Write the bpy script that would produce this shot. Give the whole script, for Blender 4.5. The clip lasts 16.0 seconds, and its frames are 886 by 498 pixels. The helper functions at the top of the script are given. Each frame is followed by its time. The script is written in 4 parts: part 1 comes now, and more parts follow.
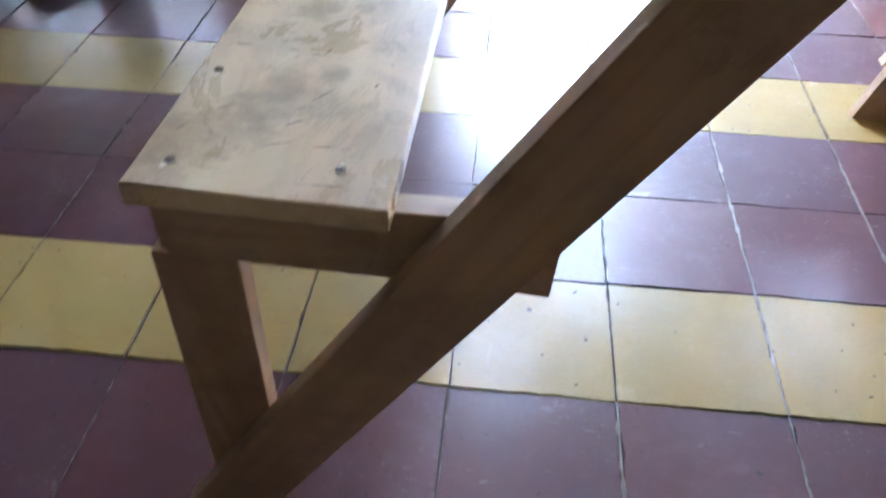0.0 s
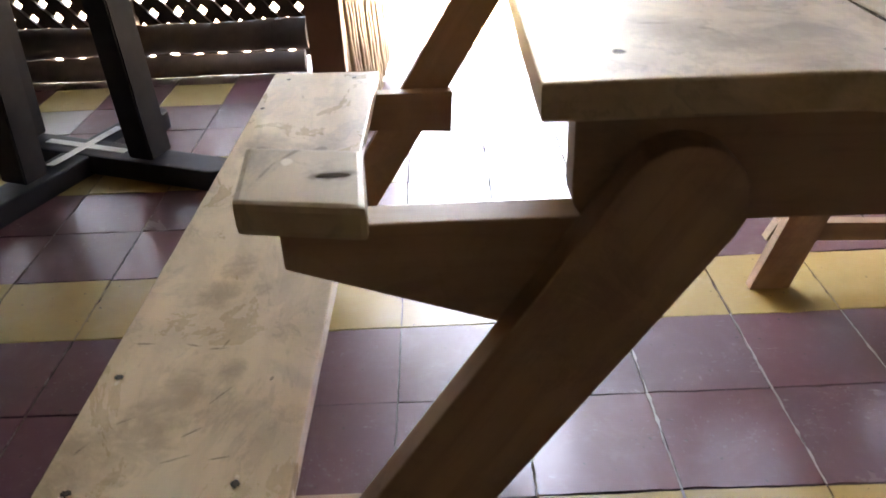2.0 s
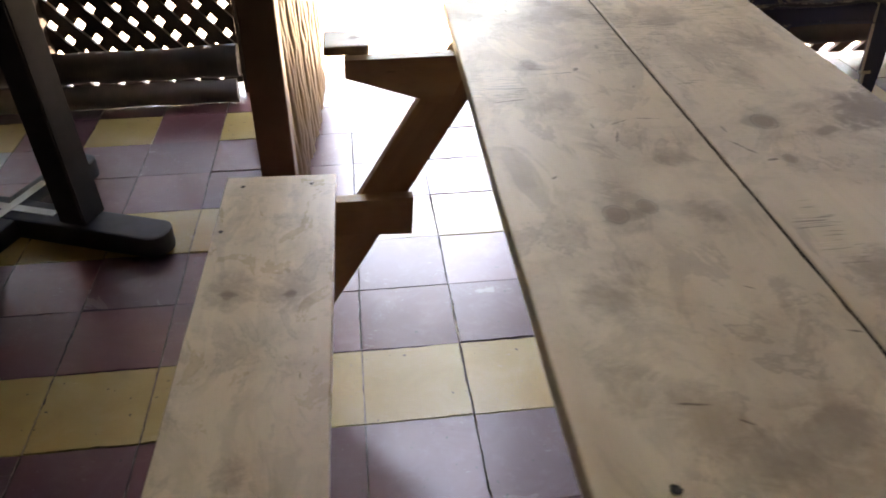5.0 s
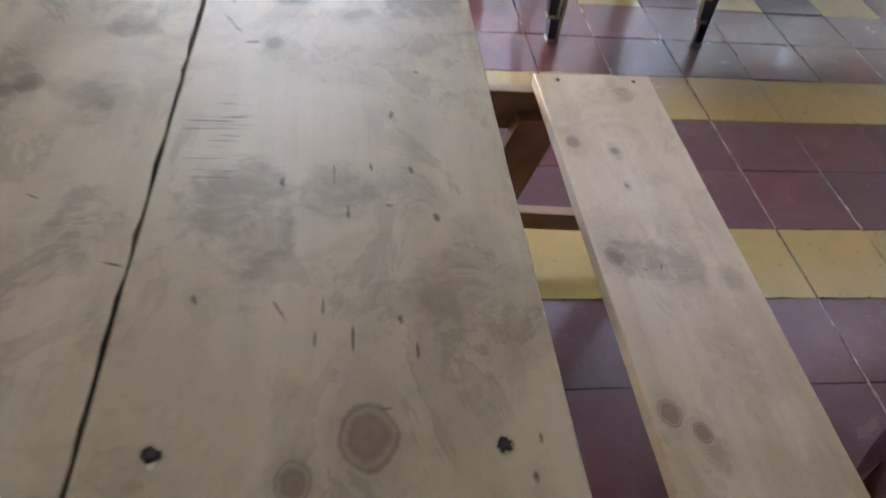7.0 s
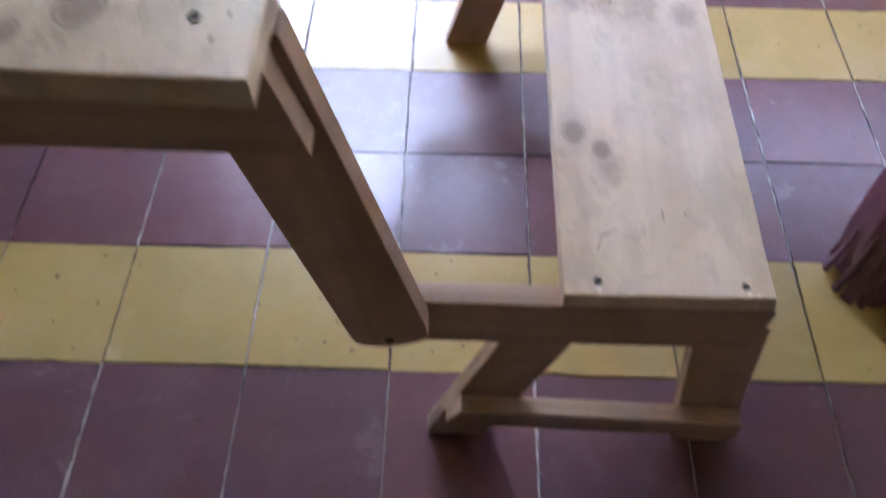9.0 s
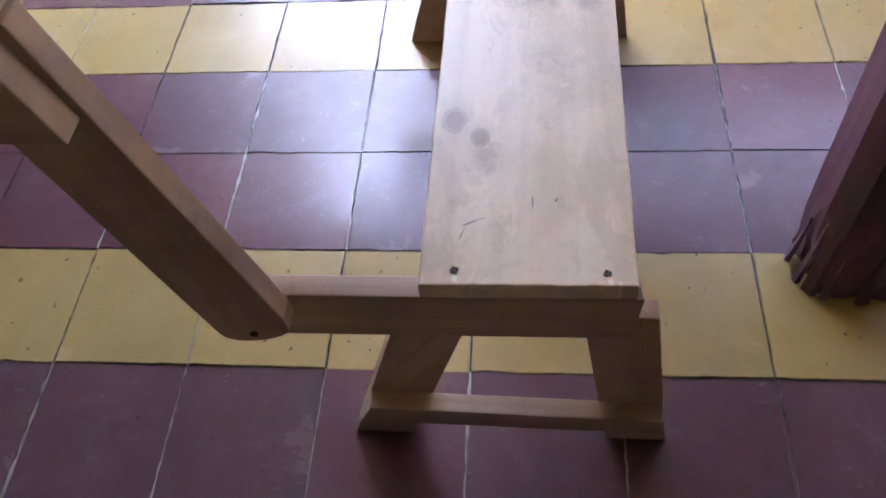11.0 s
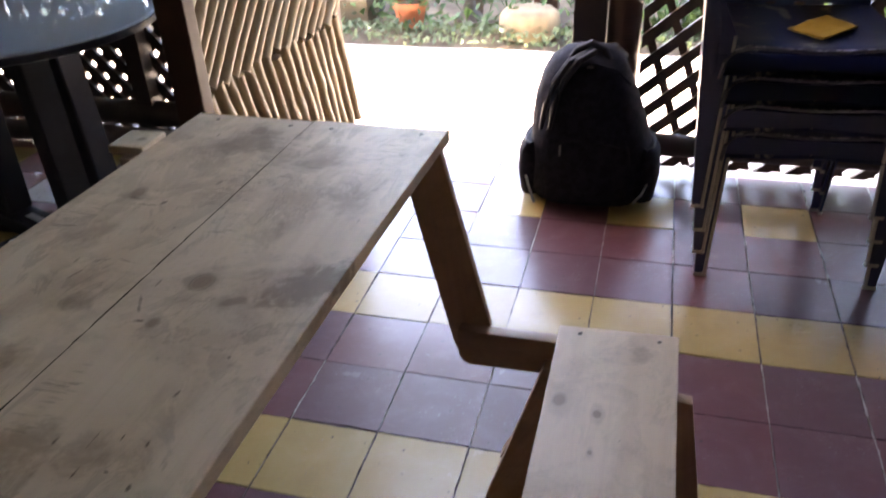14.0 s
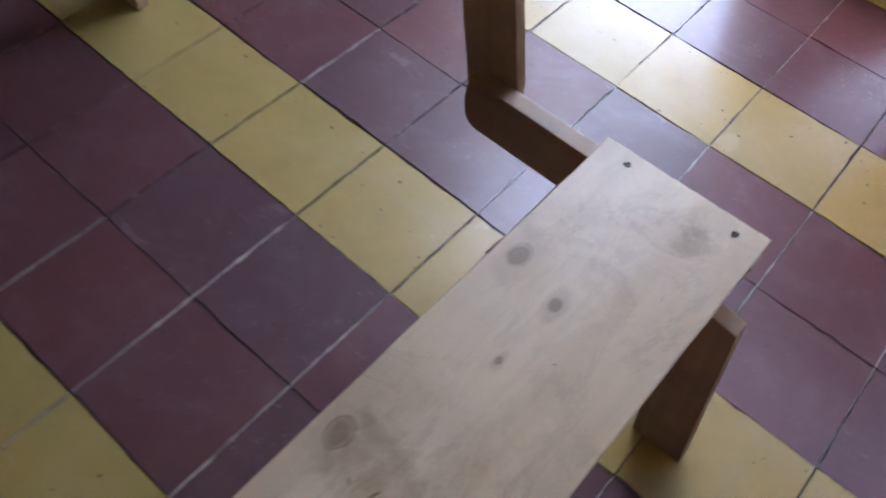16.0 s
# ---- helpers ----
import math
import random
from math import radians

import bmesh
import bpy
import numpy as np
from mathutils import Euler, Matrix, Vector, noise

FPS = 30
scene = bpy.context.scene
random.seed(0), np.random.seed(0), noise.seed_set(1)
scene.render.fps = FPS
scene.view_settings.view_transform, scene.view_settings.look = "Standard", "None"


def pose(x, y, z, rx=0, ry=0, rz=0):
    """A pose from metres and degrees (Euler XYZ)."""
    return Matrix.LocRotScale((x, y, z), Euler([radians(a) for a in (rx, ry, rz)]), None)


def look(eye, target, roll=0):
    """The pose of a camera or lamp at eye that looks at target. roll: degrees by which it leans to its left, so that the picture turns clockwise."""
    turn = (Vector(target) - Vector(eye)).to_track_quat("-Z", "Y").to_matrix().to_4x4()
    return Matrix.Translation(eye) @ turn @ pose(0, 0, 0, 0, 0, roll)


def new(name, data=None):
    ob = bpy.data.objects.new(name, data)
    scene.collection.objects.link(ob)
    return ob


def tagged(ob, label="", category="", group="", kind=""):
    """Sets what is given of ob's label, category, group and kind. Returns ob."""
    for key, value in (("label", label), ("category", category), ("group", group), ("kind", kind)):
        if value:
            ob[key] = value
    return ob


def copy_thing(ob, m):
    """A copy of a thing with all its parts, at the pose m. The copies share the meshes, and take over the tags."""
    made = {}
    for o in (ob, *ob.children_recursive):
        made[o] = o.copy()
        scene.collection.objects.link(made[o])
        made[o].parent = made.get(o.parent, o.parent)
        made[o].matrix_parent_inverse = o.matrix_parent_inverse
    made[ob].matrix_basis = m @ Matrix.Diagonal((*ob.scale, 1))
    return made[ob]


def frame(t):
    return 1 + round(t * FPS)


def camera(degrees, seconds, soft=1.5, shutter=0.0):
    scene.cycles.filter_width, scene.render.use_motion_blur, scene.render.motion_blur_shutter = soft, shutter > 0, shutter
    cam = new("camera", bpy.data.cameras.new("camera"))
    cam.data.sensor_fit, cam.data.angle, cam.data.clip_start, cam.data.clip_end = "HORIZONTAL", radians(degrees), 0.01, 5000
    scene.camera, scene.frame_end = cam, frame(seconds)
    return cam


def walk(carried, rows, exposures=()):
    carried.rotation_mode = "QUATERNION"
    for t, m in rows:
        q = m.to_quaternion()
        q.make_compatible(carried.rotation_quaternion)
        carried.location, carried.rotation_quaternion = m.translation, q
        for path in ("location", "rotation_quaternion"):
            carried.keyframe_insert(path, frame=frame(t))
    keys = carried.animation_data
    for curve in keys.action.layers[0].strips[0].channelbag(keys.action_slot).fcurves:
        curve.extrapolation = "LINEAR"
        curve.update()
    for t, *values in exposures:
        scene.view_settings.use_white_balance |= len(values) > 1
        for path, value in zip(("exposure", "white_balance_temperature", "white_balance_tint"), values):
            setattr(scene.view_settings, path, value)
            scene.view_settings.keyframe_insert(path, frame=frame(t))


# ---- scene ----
cam = camera(59.2, 16.0, soft=1.7, shutter=0.5)
PATH = [
    (0, (-0.563, -0.579, 0.752), (-0.684, 0.894, -0.595), 1.4),
    (0.5, (-0.544, -0.561, 0.783), (-0.621, 1.011, -0.452), -1.0),
    (1, (-0.523, -0.562, 0.821), (-0.567, 1.085, -0.314), -2.0),
    (1.5, (-0.502, -0.564, 0.834), (-0.51, 1.107, -0.264), -2.6),
    (2, (-0.512, -0.544, 0.856), (-0.521, 1.166, -0.18), -2.5),
    (2.5, (-0.54, -0.531, 0.893), (-0.528, 1.172, -0.156), -1.3),
    (3, (-0.589, -0.488, 0.953), (-0.557, 1.195, -0.128), -2.0),
    (3.5, (-0.615, -0.433, 1.017), (-0.47, 1.232, -0.082), 0.5),
    (3.7, (-0.628, -0.408, 1.042), (-0.453, 1.255, -0.055), -0.3),
    (5.8, (-0.375, -0.396, 1.066), (-0.183, 1.227, -0.086), -0.6),
    (6, (-0.296, -0.403, 1.066), (-0.108, 1.22, -0.087), -2.7),
    (6.5, (-0.179, -0.409, 1.056), (0.026, 1.127, -0.209), 1.6),
    (7, (-0.135, -0.337, 1.026), (0.154, 1.092, -0.343), 8.1),
    (7.5, (-0.081, -0.281, 0.993), (0.186, 1.02, -0.503), 9.1),
    (8, (0.023, -0.395, 1.002), (-0.145, 0.86, -0.547), 0.0),
    (8.5, (0.053, -0.426, 1.011), (-0.093, 0.807, -0.557), 2.3),
    (9, (0.079, -0.47, 0.986), (0.061, 0.662, -0.663), 0.8),
    (9.2, (0.122, -0.487, 0.972), (0.018, 0.601, -0.703), -2.8),
    (11.3, (0.276, -0.46, 0.963), (0.071, 0.708, -0.648), -7.7),
    (11.5, (0.281, -0.454, 0.969), (0.101, 0.752, -0.616), -5.8),
    (12, (0.287, -0.427, 0.99), (0.094, 0.858, -0.53), -5.7),
    (12.5, (0.276, -0.381, 1.041), (0.071, 1.057, -0.334), -3.7),
    (13, (0.258, -0.351, 1.098), (0.007, 1.254, -0.069), -2.0),
    (13.5, (0.303, -0.335, 1.161), (-0.024, 1.371, 0.17), -0.8),
    (14, (0.288, -0.335, 1.182), (-0.184, 1.314, 0.152), -2.6),
    (14.5, (0.25, -0.223, 1.116), (-0.1, 1.224, -0.219), 1.6),
    (15, (0.318, -0.097, 1.054), (-0.304, 1.112, -0.413), -2.0),
    (15.5, (0.393, 0.033, 1.049), (-0.342, 1.003, -0.537), -0.3),
    (16, (0.367, 0.163, 0.998), (-0.239, 1.082, -0.672), 9.0),
]
EXPOSURES = [(t, e, k, g) for t, e, k, g in (
    (0.0, 6.92, 7280, 18), (0.5, 6.39, 7490, 18), (1.0, 6.56, 8140, 20), (1.5, 6.53, 8740, 20), (2.0, 6.19, 10190, 24), (2.5, 5.89, 11750, 27), (3.0, 5.52, 11400, 23), (3.5, 5.36, 11400, 20),
    (6.0, 5.24, 10150, 26), (6.5, 5.14, 9940, 25), (7.0, 5.40, 8960, 21), (7.5, 5.64, 8310, 17), (8.0, 5.74, 7530, 21), (8.5, 5.88, 7280, 21), (9.0, 6.47, 7330, 26), (11.5, 6.30, 7380, 29), (12.0, 5.96, 7440, 23),
    (12.5, 5.51, 7850, 18), (13.0, 5.17, 8590, 21), (13.5, 4.91, 8200, 27), (14.0, 4.90, 8100, 26), (14.5, 4.90, 9530, 30), (15.0, 5.28, 7810, 19), (15.5, 5.50, 7620, 19), (16.0, 5.30, 7630, 22))]
walk(cam, [(t, look(eye, target, roll)) for t, eye, target, roll in PATH], EXPOSURES)

# ---------------------------------------------------------------- light
world = bpy.data.worlds.new("sky")
scene.world = world
world.use_nodes = True
wn, wl = world.node_tree.nodes, world.node_tree.links
sky = wn.new("ShaderNodeTexSky")
sky.sky_type, sky.sun_disc = "NISHITA", False
sky.sun_elevation, sky.sun_rotation = radians(62), radians(-90)
wl.new(sky.outputs[0], wn["Background"].inputs[0])
wn["Background"].inputs[1].default_value = 0.15
sun = new("sun", bpy.data.lights.new("sun", "SUN"))
sun.data.energy, sun.data.angle, sun.data.color = 5.0, radians(0.5), (1.0, 0.95, 0.88)
sun.matrix_world = look((0, 0, 0), (0.46, 0.02, -0.88))


# ---------------------------------------------------------------- materials
class Nodes:
    """Short hand for building a node material."""

    def __init__(self, name):
        self.mat = bpy.data.materials.new(name)
        self.mat.use_nodes = True
        self.tree = self.mat.node_tree
        self.bsdf = self.tree.nodes["Principled BSDF"]

    def add(self, kind, **inputs):
        node = self.tree.nodes.new("ShaderNode" + kind)
        for key, value in inputs.items():
            self.put(node, key, value)
        return node

    def put(self, node, key, value):
        socket = node.inputs[int(key[1:])] if key[0] == "i" and key[1:].isdigit() else node.inputs[key.replace("_", " ")]
        if isinstance(value, bpy.types.NodeSocket):
            self.tree.links.new(value, socket)
        else:
            socket.default_value = value

    def math(self, op, a, b=0.0, c=0.0, clamp=False):
        node = self.add("Math", i0=a, i1=b, i2=c)
        node.operation, node.use_clamp = op, clamp
        return node.outputs[0]

    def vec(self, op, a, b):
        node = self.add("VectorMath", i0=a, i1=b)
        node.operation = op
        return node.outputs["Value"] if op in ("LENGTH", "DOT_PRODUCT") else node.outputs[0]

    def mix(self, fac, a, b, blend="MIX"):
        node = self.tree.nodes.new("ShaderNodeMix")
        node.data_type, node.blend_type = "RGBA", blend
        for n, value in ((0, fac), (6, a), (7, b)):
            if isinstance(value, bpy.types.NodeSocket):
                self.tree.links.new(value, node.inputs[n])
            else:
                node.inputs[n].default_value = value if n == 0 else (*value, 1)
        return node.outputs[2]

    def coords(self, kind="Object", scale=(1, 1, 1), turn=(0, 0, 0)):
        where = self.add("TexCoord").outputs[kind]
        return self.add("Mapping", Vector=where, Scale=scale, Rotation=turn).outputs[0]

    def noise(self, vector, scale, detail=4.0, rough=0.55, warp=0.0):
        return self.add("TexNoise", Vector=vector, Scale=scale, Detail=detail, Roughness=rough, Distortion=warp).outputs[0]

    def band(self, value, low, high):
        node = self.add("MapRange", i0=value, i1=low, i2=high)
        node.interpolation_type = "SMOOTHSTEP"
        return node.outputs[0]

    def bump(self, height, strength, distance=0.002):
        self.put(self.bsdf, "Normal", self.add("Bump", Height=height, Strength=strength, Distance=distance).outputs[0])

    def done(self, color, rough, metal=0.0, spec=0.5):
        for key, value in (("Base Color", color), ("Roughness", rough), ("Metallic", metal), ("Specular IOR Level", spec)):
            self.put(self.bsdf, key, (*value, 1) if isinstance(value, tuple) else value)
        return self.mat


def plain(name, color, rough, vary=0.25, scale=20.0, bump=0.15, metal=0.0, spec=0.5):
    n = Nodes(name)
    at = n.coords()
    big, fine = n.noise(at, scale * 0.15), n.noise(at, scale, 6)
    low = tuple(c * (1 - vary) for c in color)
    high = tuple(min(1, c * (1 + vary)) for c in color)
    col = n.mix(n.band(big, 0.35, 0.65), low, high)
    col = n.mix(n.math("MULTIPLY", n.band(fine, 0.4, 0.75), 0.35), col, tuple(c * 0.6 for c in color))
    n.bump(fine, bump)
    return n.done(col, n.math("MULTIPLY_ADD", fine, 0.25, rough - 0.12), metal, spec)


def wood(name, pale, dark, along="y", turn=0.0, knots=(), marks=(), nicks=(), saws=(), chips_or_lit=(), streak=1.0, spec=0.5, rough=0.5, stain=0.5, grey=(0.30, 0.27, 0.20)):
    """Planed softwood. The grain runs along y, or along x turned about y by some degrees. knots: (x, y, radius); pale
    spots: torn fibres, and one painted lit spot in a screw hole.
    """
    n = Nodes(name)
    at = n.add("TexCoord").outputs["Object"]
    if along == "y":
        stretch = (55, 2.2, 55)
        base = at
    else:
        stretch = (2.2, 55, 55)
        base = n.add("Mapping", Vector=at, Rotation=(0, radians(turn), 0)).outputs[0]
    parts = n.add("SeparateXYZ", Vector=at)

    def spot(x, y, rx, ry, angle=0.0):
        """Squared distance from a point, 1 on an ellipse round it."""
        c, s = math.cos(radians(angle)), math.sin(radians(angle))
        dx, dy = n.math("SUBTRACT", parts.outputs[0], x), n.math("SUBTRACT", parts.outputs[1], y)
        u = n.math("MULTIPLY_ADD", dx, c / rx, n.math("MULTIPLY", dy, s / rx))
        v = n.math("MULTIPLY_ADD", dx, -s / ry, n.math("MULTIPLY", dy, c / ry))
        return u, n.math("MULTIPLY_ADD", u, u, n.math("MULTIPLY", v, v))

    shift, knot, ring, halo = 0.0, 0.0, 0.0, 0.0
    blur = n.math("SUBTRACT", n.noise(at, 28.0, 6, 0.68, 0.8), 0.5)
    crisp = n.math("SUBTRACT", n.noise(at, 95.0, 4, 0.6), 0.5)
    for x, y, k in knots:
        u, dd = spot(x, y, k, 1.35 * k)
        shift = n.math("ADD", n.math("DIVIDE", n.math("MULTIPLY", u, -0.7 * k), n.math("ADD", dd, 1.0)), shift)
        dd = n.math("MULTIPLY_ADD", blur, 1.1, n.math("MULTIPLY_ADD", crisp, 0.5, dd))
        lines = n.math("MULTIPLY_ADD", n.math("SINE", n.math("MULTIPLY", n.math("SQRT", n.math("MAXIMUM", dd, 0.0)), 12.0)), 0.07, 0.76)
        knot = n.math("MAXIMUM", n.math("MULTIPLY", n.band(dd, 1.15, 0.35), lines), knot)
        ring = n.math("MAXIMUM", n.math("MULTIPLY", n.band(dd, 0.75, 1.0), n.band(dd, 1.35, 1.1)), ring)
        tail = spot(x, y, 1.7 * k, 3.4 * k)[1]
        halo = n.math("MAXIMUM", n.band(n.math("MULTIPLY_ADD", blur, 2.4, tail), 1.4, 0.1), halo)
    if knots:
        base = n.vec("ADD", base, n.add("CombineXYZ", X=shift).outputs[0])
    long = n.add("Mapping", Vector=base, Scale=stretch).outputs[0]
    grain = n.noise(long, 1.0, 3, 0.5, 0.6)
    broad = n.noise(n.add("Mapping", Vector=base, Scale=tuple(0.3 * v for v in stretch)).outputs[0], 1.0, 2, 0.5, 0.4)
    fibre = n.noise(n.add("Mapping", Vector=base, Scale=tuple(v * 6 for v in stretch)).outputs[0], 1.0, 3)
    col = n.mix(n.band(broad, 0.34, 0.68), pale, dark)
    col = n.mix(n.math("MULTIPLY", n.band(grain, 0.42, 0.75), 0.42 * streak), col, tuple(0.8 * c for c in dark))
    col = n.mix(n.math("MULTIPLY", n.band(fibre, 0.54, 0.8), 0.24 * streak), col, tuple(0.5 * c for c in dark))
    # weathering: wide clouds, hard-edged water marks with a darker rim, grime in the grain
    cloud = n.noise(at, 7.0, 5, 0.6, 0.5)
    tide = n.noise(n.add("Mapping", Vector=at, Scale=(11, 7, 11)).outputs[0], 1.0, 7, 0.66, 0.7)
    fresh = n.noise(n.add("Mapping", Vector=at, Scale=(5, 4, 5), Location=(3.1, 1.7, 0)).outputs[0], 1.0, 5, 0.6, 0.5)
    col = n.mix(n.math("MULTIPLY", n.band(cloud, 0.46, 0.68), stain), col, grey)
    col = n.mix(n.math("MULTIPLY", n.band(tide, 0.51, 0.62), 0.5 * stain), col, tuple(0.72 * c for c in grey))
    rim = n.math("MULTIPLY", n.band(tide, 0.505, 0.53), n.band(tide, 0.565, 0.535))
    col = n.mix(n.math("MULTIPLY", n.math("MULTIPLY", rim, n.band(cloud, 0.40, 0.60)), 0.5 * stain), col, tuple(0.42 * c for c in grey))
    col = n.mix(n.math("MULTIPLY", n.band(fresh, 0.55, 0.70), 0.35), col, tuple(min(1.0, 1.10 * c) for c in pale))
    soak = n.noise(n.add("Mapping", Vector=at, Scale=(16, 7, 16) if along == "y" else (7, 16, 16), Location=(5.3, 2.2, 0.4)).outputs[0], 1.0, 6, 0.68, 1.1)
    col = n.mix(n.math("MULTIPLY", n.math("MULTIPLY", n.band(soak, 0.53, 0.60), n.band(fresh, 0.62, 0.45)), 0.55 * stain), col, tuple(0.66 * g for g in grey))
    grit = n.noise(n.add("Mapping", Vector=at, Scale=(150, 110, 150)).outputs[0], 1.0, 5, 0.75)
    col = n.mix(n.math("MULTIPLY", n.math("MULTIPLY", n.band(grit, 0.50, 0.68), n.band(cloud, 0.35, 0.62)), 0.45 * stain), col, tuple(0.5 * c for c in dark))
    dirt = 0.0
    for x, y, k in marks:
        dd = n.math("MULTIPLY_ADD", crisp, 1.3, n.math("MULTIPLY_ADD", blur, 4.2, spot(x, y, k, 1.35 * k)[1]))
        dirt = n.math("MAXIMUM", n.band(dd, 1.5, -0.3), dirt)
    if marks:
        col = n.mix(n.math("MULTIPLY", dirt, 0.50), col, (0.25, 0.165, 0.095))
    # short dark flecks that follow the grain
    fleck = n.noise(n.add("Mapping", Vector=at, Scale=(120, 26, 120) if along == "y" else (26, 110, 110)).outputs[0], 1.0, 1, 0.3)
    col = n.mix(n.math("MULTIPLY", n.band(fleck, 0.80, 0.835), 0.5), col, (0.14, 0.095, 0.058))
    if along == "y":
        saw = n.noise(n.add("Mapping", Vector=at, Scale=(24, 420, 24)).outputs[0], 1.0, 2, 0.5)
        torn = 0.0
        for x, y, rx, ry in saws:
            torn = n.math("MAXIMUM", n.band(n.math("MULTIPLY_ADD", blur, 1.6, spot(x, y, rx, ry)[1]), 1.2, 0.3), torn)
        if saws:
            col = n.mix(n.math("MULTIPLY", n.math("MULTIPLY", n.band(saw, 0.57, 0.66), torn), 0.62), col, (0.17, 0.125, 0.08))
            col = n.mix(n.math("MULTIPLY", n.math("MULTIPLY", n.band(saw, 0.40, 0.30), torn), 0.4), col, tuple(min(1.0, 1.12 * c) for c in pale))
    nick = 0.0
    for x, y, length, width, angle, *deep in nicks:
        dd = spot(x, y, length, width, angle)[1]
        if deep:
            dd = n.math("MULTIPLY_ADD", crisp, 1.2, n.math("MULTIPLY_ADD", blur, 2.6, dd))
            nick = n.math("MAXIMUM", n.math("MULTIPLY", n.band(dd, 1.2, 0.25), deep[0]), nick)
        else:
            nick = n.math("MAXIMUM", n.band(n.math("MULTIPLY_ADD", crisp, 3.2, dd), 1.2, -0.2), nick)
    if nicks:
        col = n.mix(n.math("MULTIPLY", nick, 0.85), col, (0.13, 0.083, 0.048))
    if knots:
        col = n.mix(n.math("MULTIPLY", halo, 0.34), col, tuple(0.55 * c for c in dark))
        col = n.mix(n.math("MULTIPLY", knot, 0.80), col, (0.205, 0.125, 0.072))
        col = n.mix(n.math("MULTIPLY", n.math("MULTIPLY", ring, n.band(cloud, 0.30, 0.60)), 0.42), col, (0.085, 0.052, 0.030))
    bare = 0.0
    for x, y, k in chips_or_lit:
        bare = n.math("MAXIMUM", n.band(n.math("MULTIPLY_ADD", crisp, 2.8, spot(x, y, 0.7 * k, k)[1]), 1.0, 0.4), bare)
    if chips_or_lit:
        col = n.mix(n.math("MULTIPLY", bare, 0.85), col, (0.84, 0.76, 0.62))
    relief = n.math("ADD", n.math("MULTIPLY", fibre, 0.5), n.math("MULTIPLY_ADD", nick, -0.8, grain)) if nicks else n.math("ADD", n.math("MULTIPLY", fibre, 0.5), grain)
    n.bump(relief, 0.22 * max(streak, 0.5), 0.0012)
    return n.done(col, n.math("MULTIPLY_ADD", tide, 0.3, rough - 0.15), 0.0, spec)


def tile_glaze(name, color, other, scuff, edges=True):
    """Polished cement tile: each one a little different, softly clouded, scuffed, and chipped or limed along its edges."""
    n = Nodes(name)
    at = n.add("TexCoord").outputs["Object"]
    luck = n.add("ObjectInfo").outputs["Random"]
    moved = n.vec("ADD", at, n.add("CombineXYZ", X=n.math("MULTIPLY", luck, 37.0), Y=n.math("MULTIPLY", luck, 91.0)).outputs[0])
    cloud, wear, mottle = n.noise(moved, 4.0, 1, 0.4), n.noise(moved, 9.0, 4, 0.62, 0.6), n.noise(moved, 34.0, 5, 0.65)
    col = n.mix(n.math("ADD", n.math("MULTIPLY_ADD", luck, 1.1, -0.25), n.math("MULTIPLY", cloud, 0.4), clamp=True), color, other)
    col = n.mix(n.math("MULTIPLY", n.band(wear, 0.45, 0.78), 0.17), col, scuff)
    col = n.mix(n.math("MULTIPLY", n.band(wear, 0.50, 0.30), 0.28), col, tuple(0.72 * c for c in color))
    col = n.mix(n.math("MULTIPLY", n.band(mottle, 0.52, 0.72), 0.08), col, scuff)
    fleck = n.band(n.noise(moved, 70.0, 1), 0.735, 0.76)
    col = n.mix(n.math("MULTIPLY", fleck, 0.7), col, (0.05, 0.04, 0.035))
    chalk = n.math("MULTIPLY", n.band(n.noise(n.add("Mapping", Vector=moved, Scale=(40, 150, 40), Rotation=(0, 0, 0.6)).outputs[0], 1.0, 2, 0.6), 0.60, 0.72), n.band(n.noise(moved, 11.0, 2), 0.56, 0.68))
    col = n.mix(n.math("MULTIPLY", chalk, 0.18), col, (0.50, 0.46, 0.44))
    pits = n.math("MULTIPLY", n.band(n.noise(moved, 130.0, 3, 0.6), 0.58, 0.70), n.band(n.noise(moved, 7.0, 1), 0.50, 0.68))
    col = n.mix(n.math("MULTIPLY", pits, 0.30), col, (0.10, 0.075, 0.07))
    if edges:
        xyz = n.add("SeparateXYZ", Vector=at)
        far_x, far_y = n.math("ABSOLUTE", xyz.outputs[0]), n.math("ABSOLUTE", xyz.outputs[1])
        gap = n.math("MULTIPLY_ADD", n.noise(moved, 60.0, 4, 0.7), 0.012, n.math("SUBTRACT", 0.0935, n.math("MAXIMUM", far_x, far_y)))
        rimmed = n.band(gap, 0.0035, 0.0)
        limed = n.math("MULTIPLY", n.band(n.math("MULTIPLY_ADD", n.noise(moved, 45.0, 3, 0.7), 0.008, n.math("SUBTRACT", 0.0965, far_x)), 0.0032, 0.0008), n.band(n.noise(moved, 12.0, 2), 0.36, 0.60))
        col = n.mix(n.math("MULTIPLY", rimmed, 0.45), col, tuple(0.45 * c for c in other))
        col = n.mix(n.math("MULTIPLY", limed, 0.5), col, (0.42, 0.37, 0.35))
    dents = n.math("MULTIPLY_ADD", mottle, 0.10, n.math("MULTIPLY_ADD", wear, 0.35, cloud))
    n.bump(dents, 0.22, 0.004)
    n.put(n.bsdf, "Coat Weight", 0.65)
    dull = n.math("MULTIPLY_ADD", n.band(wear, 0.35, 0.75), 0.10, n.math("MULTIPLY_ADD", luck, 0.06, 0.135))
    n.put(n.bsdf, "Coat Roughness", n.math("ADD", n.math("MULTIPLY", pits, 0.2), dull))
    return n.done(col, n.math("MULTIPLY_ADD", luck, 0.08, 0.36), 0.0, 0.5)


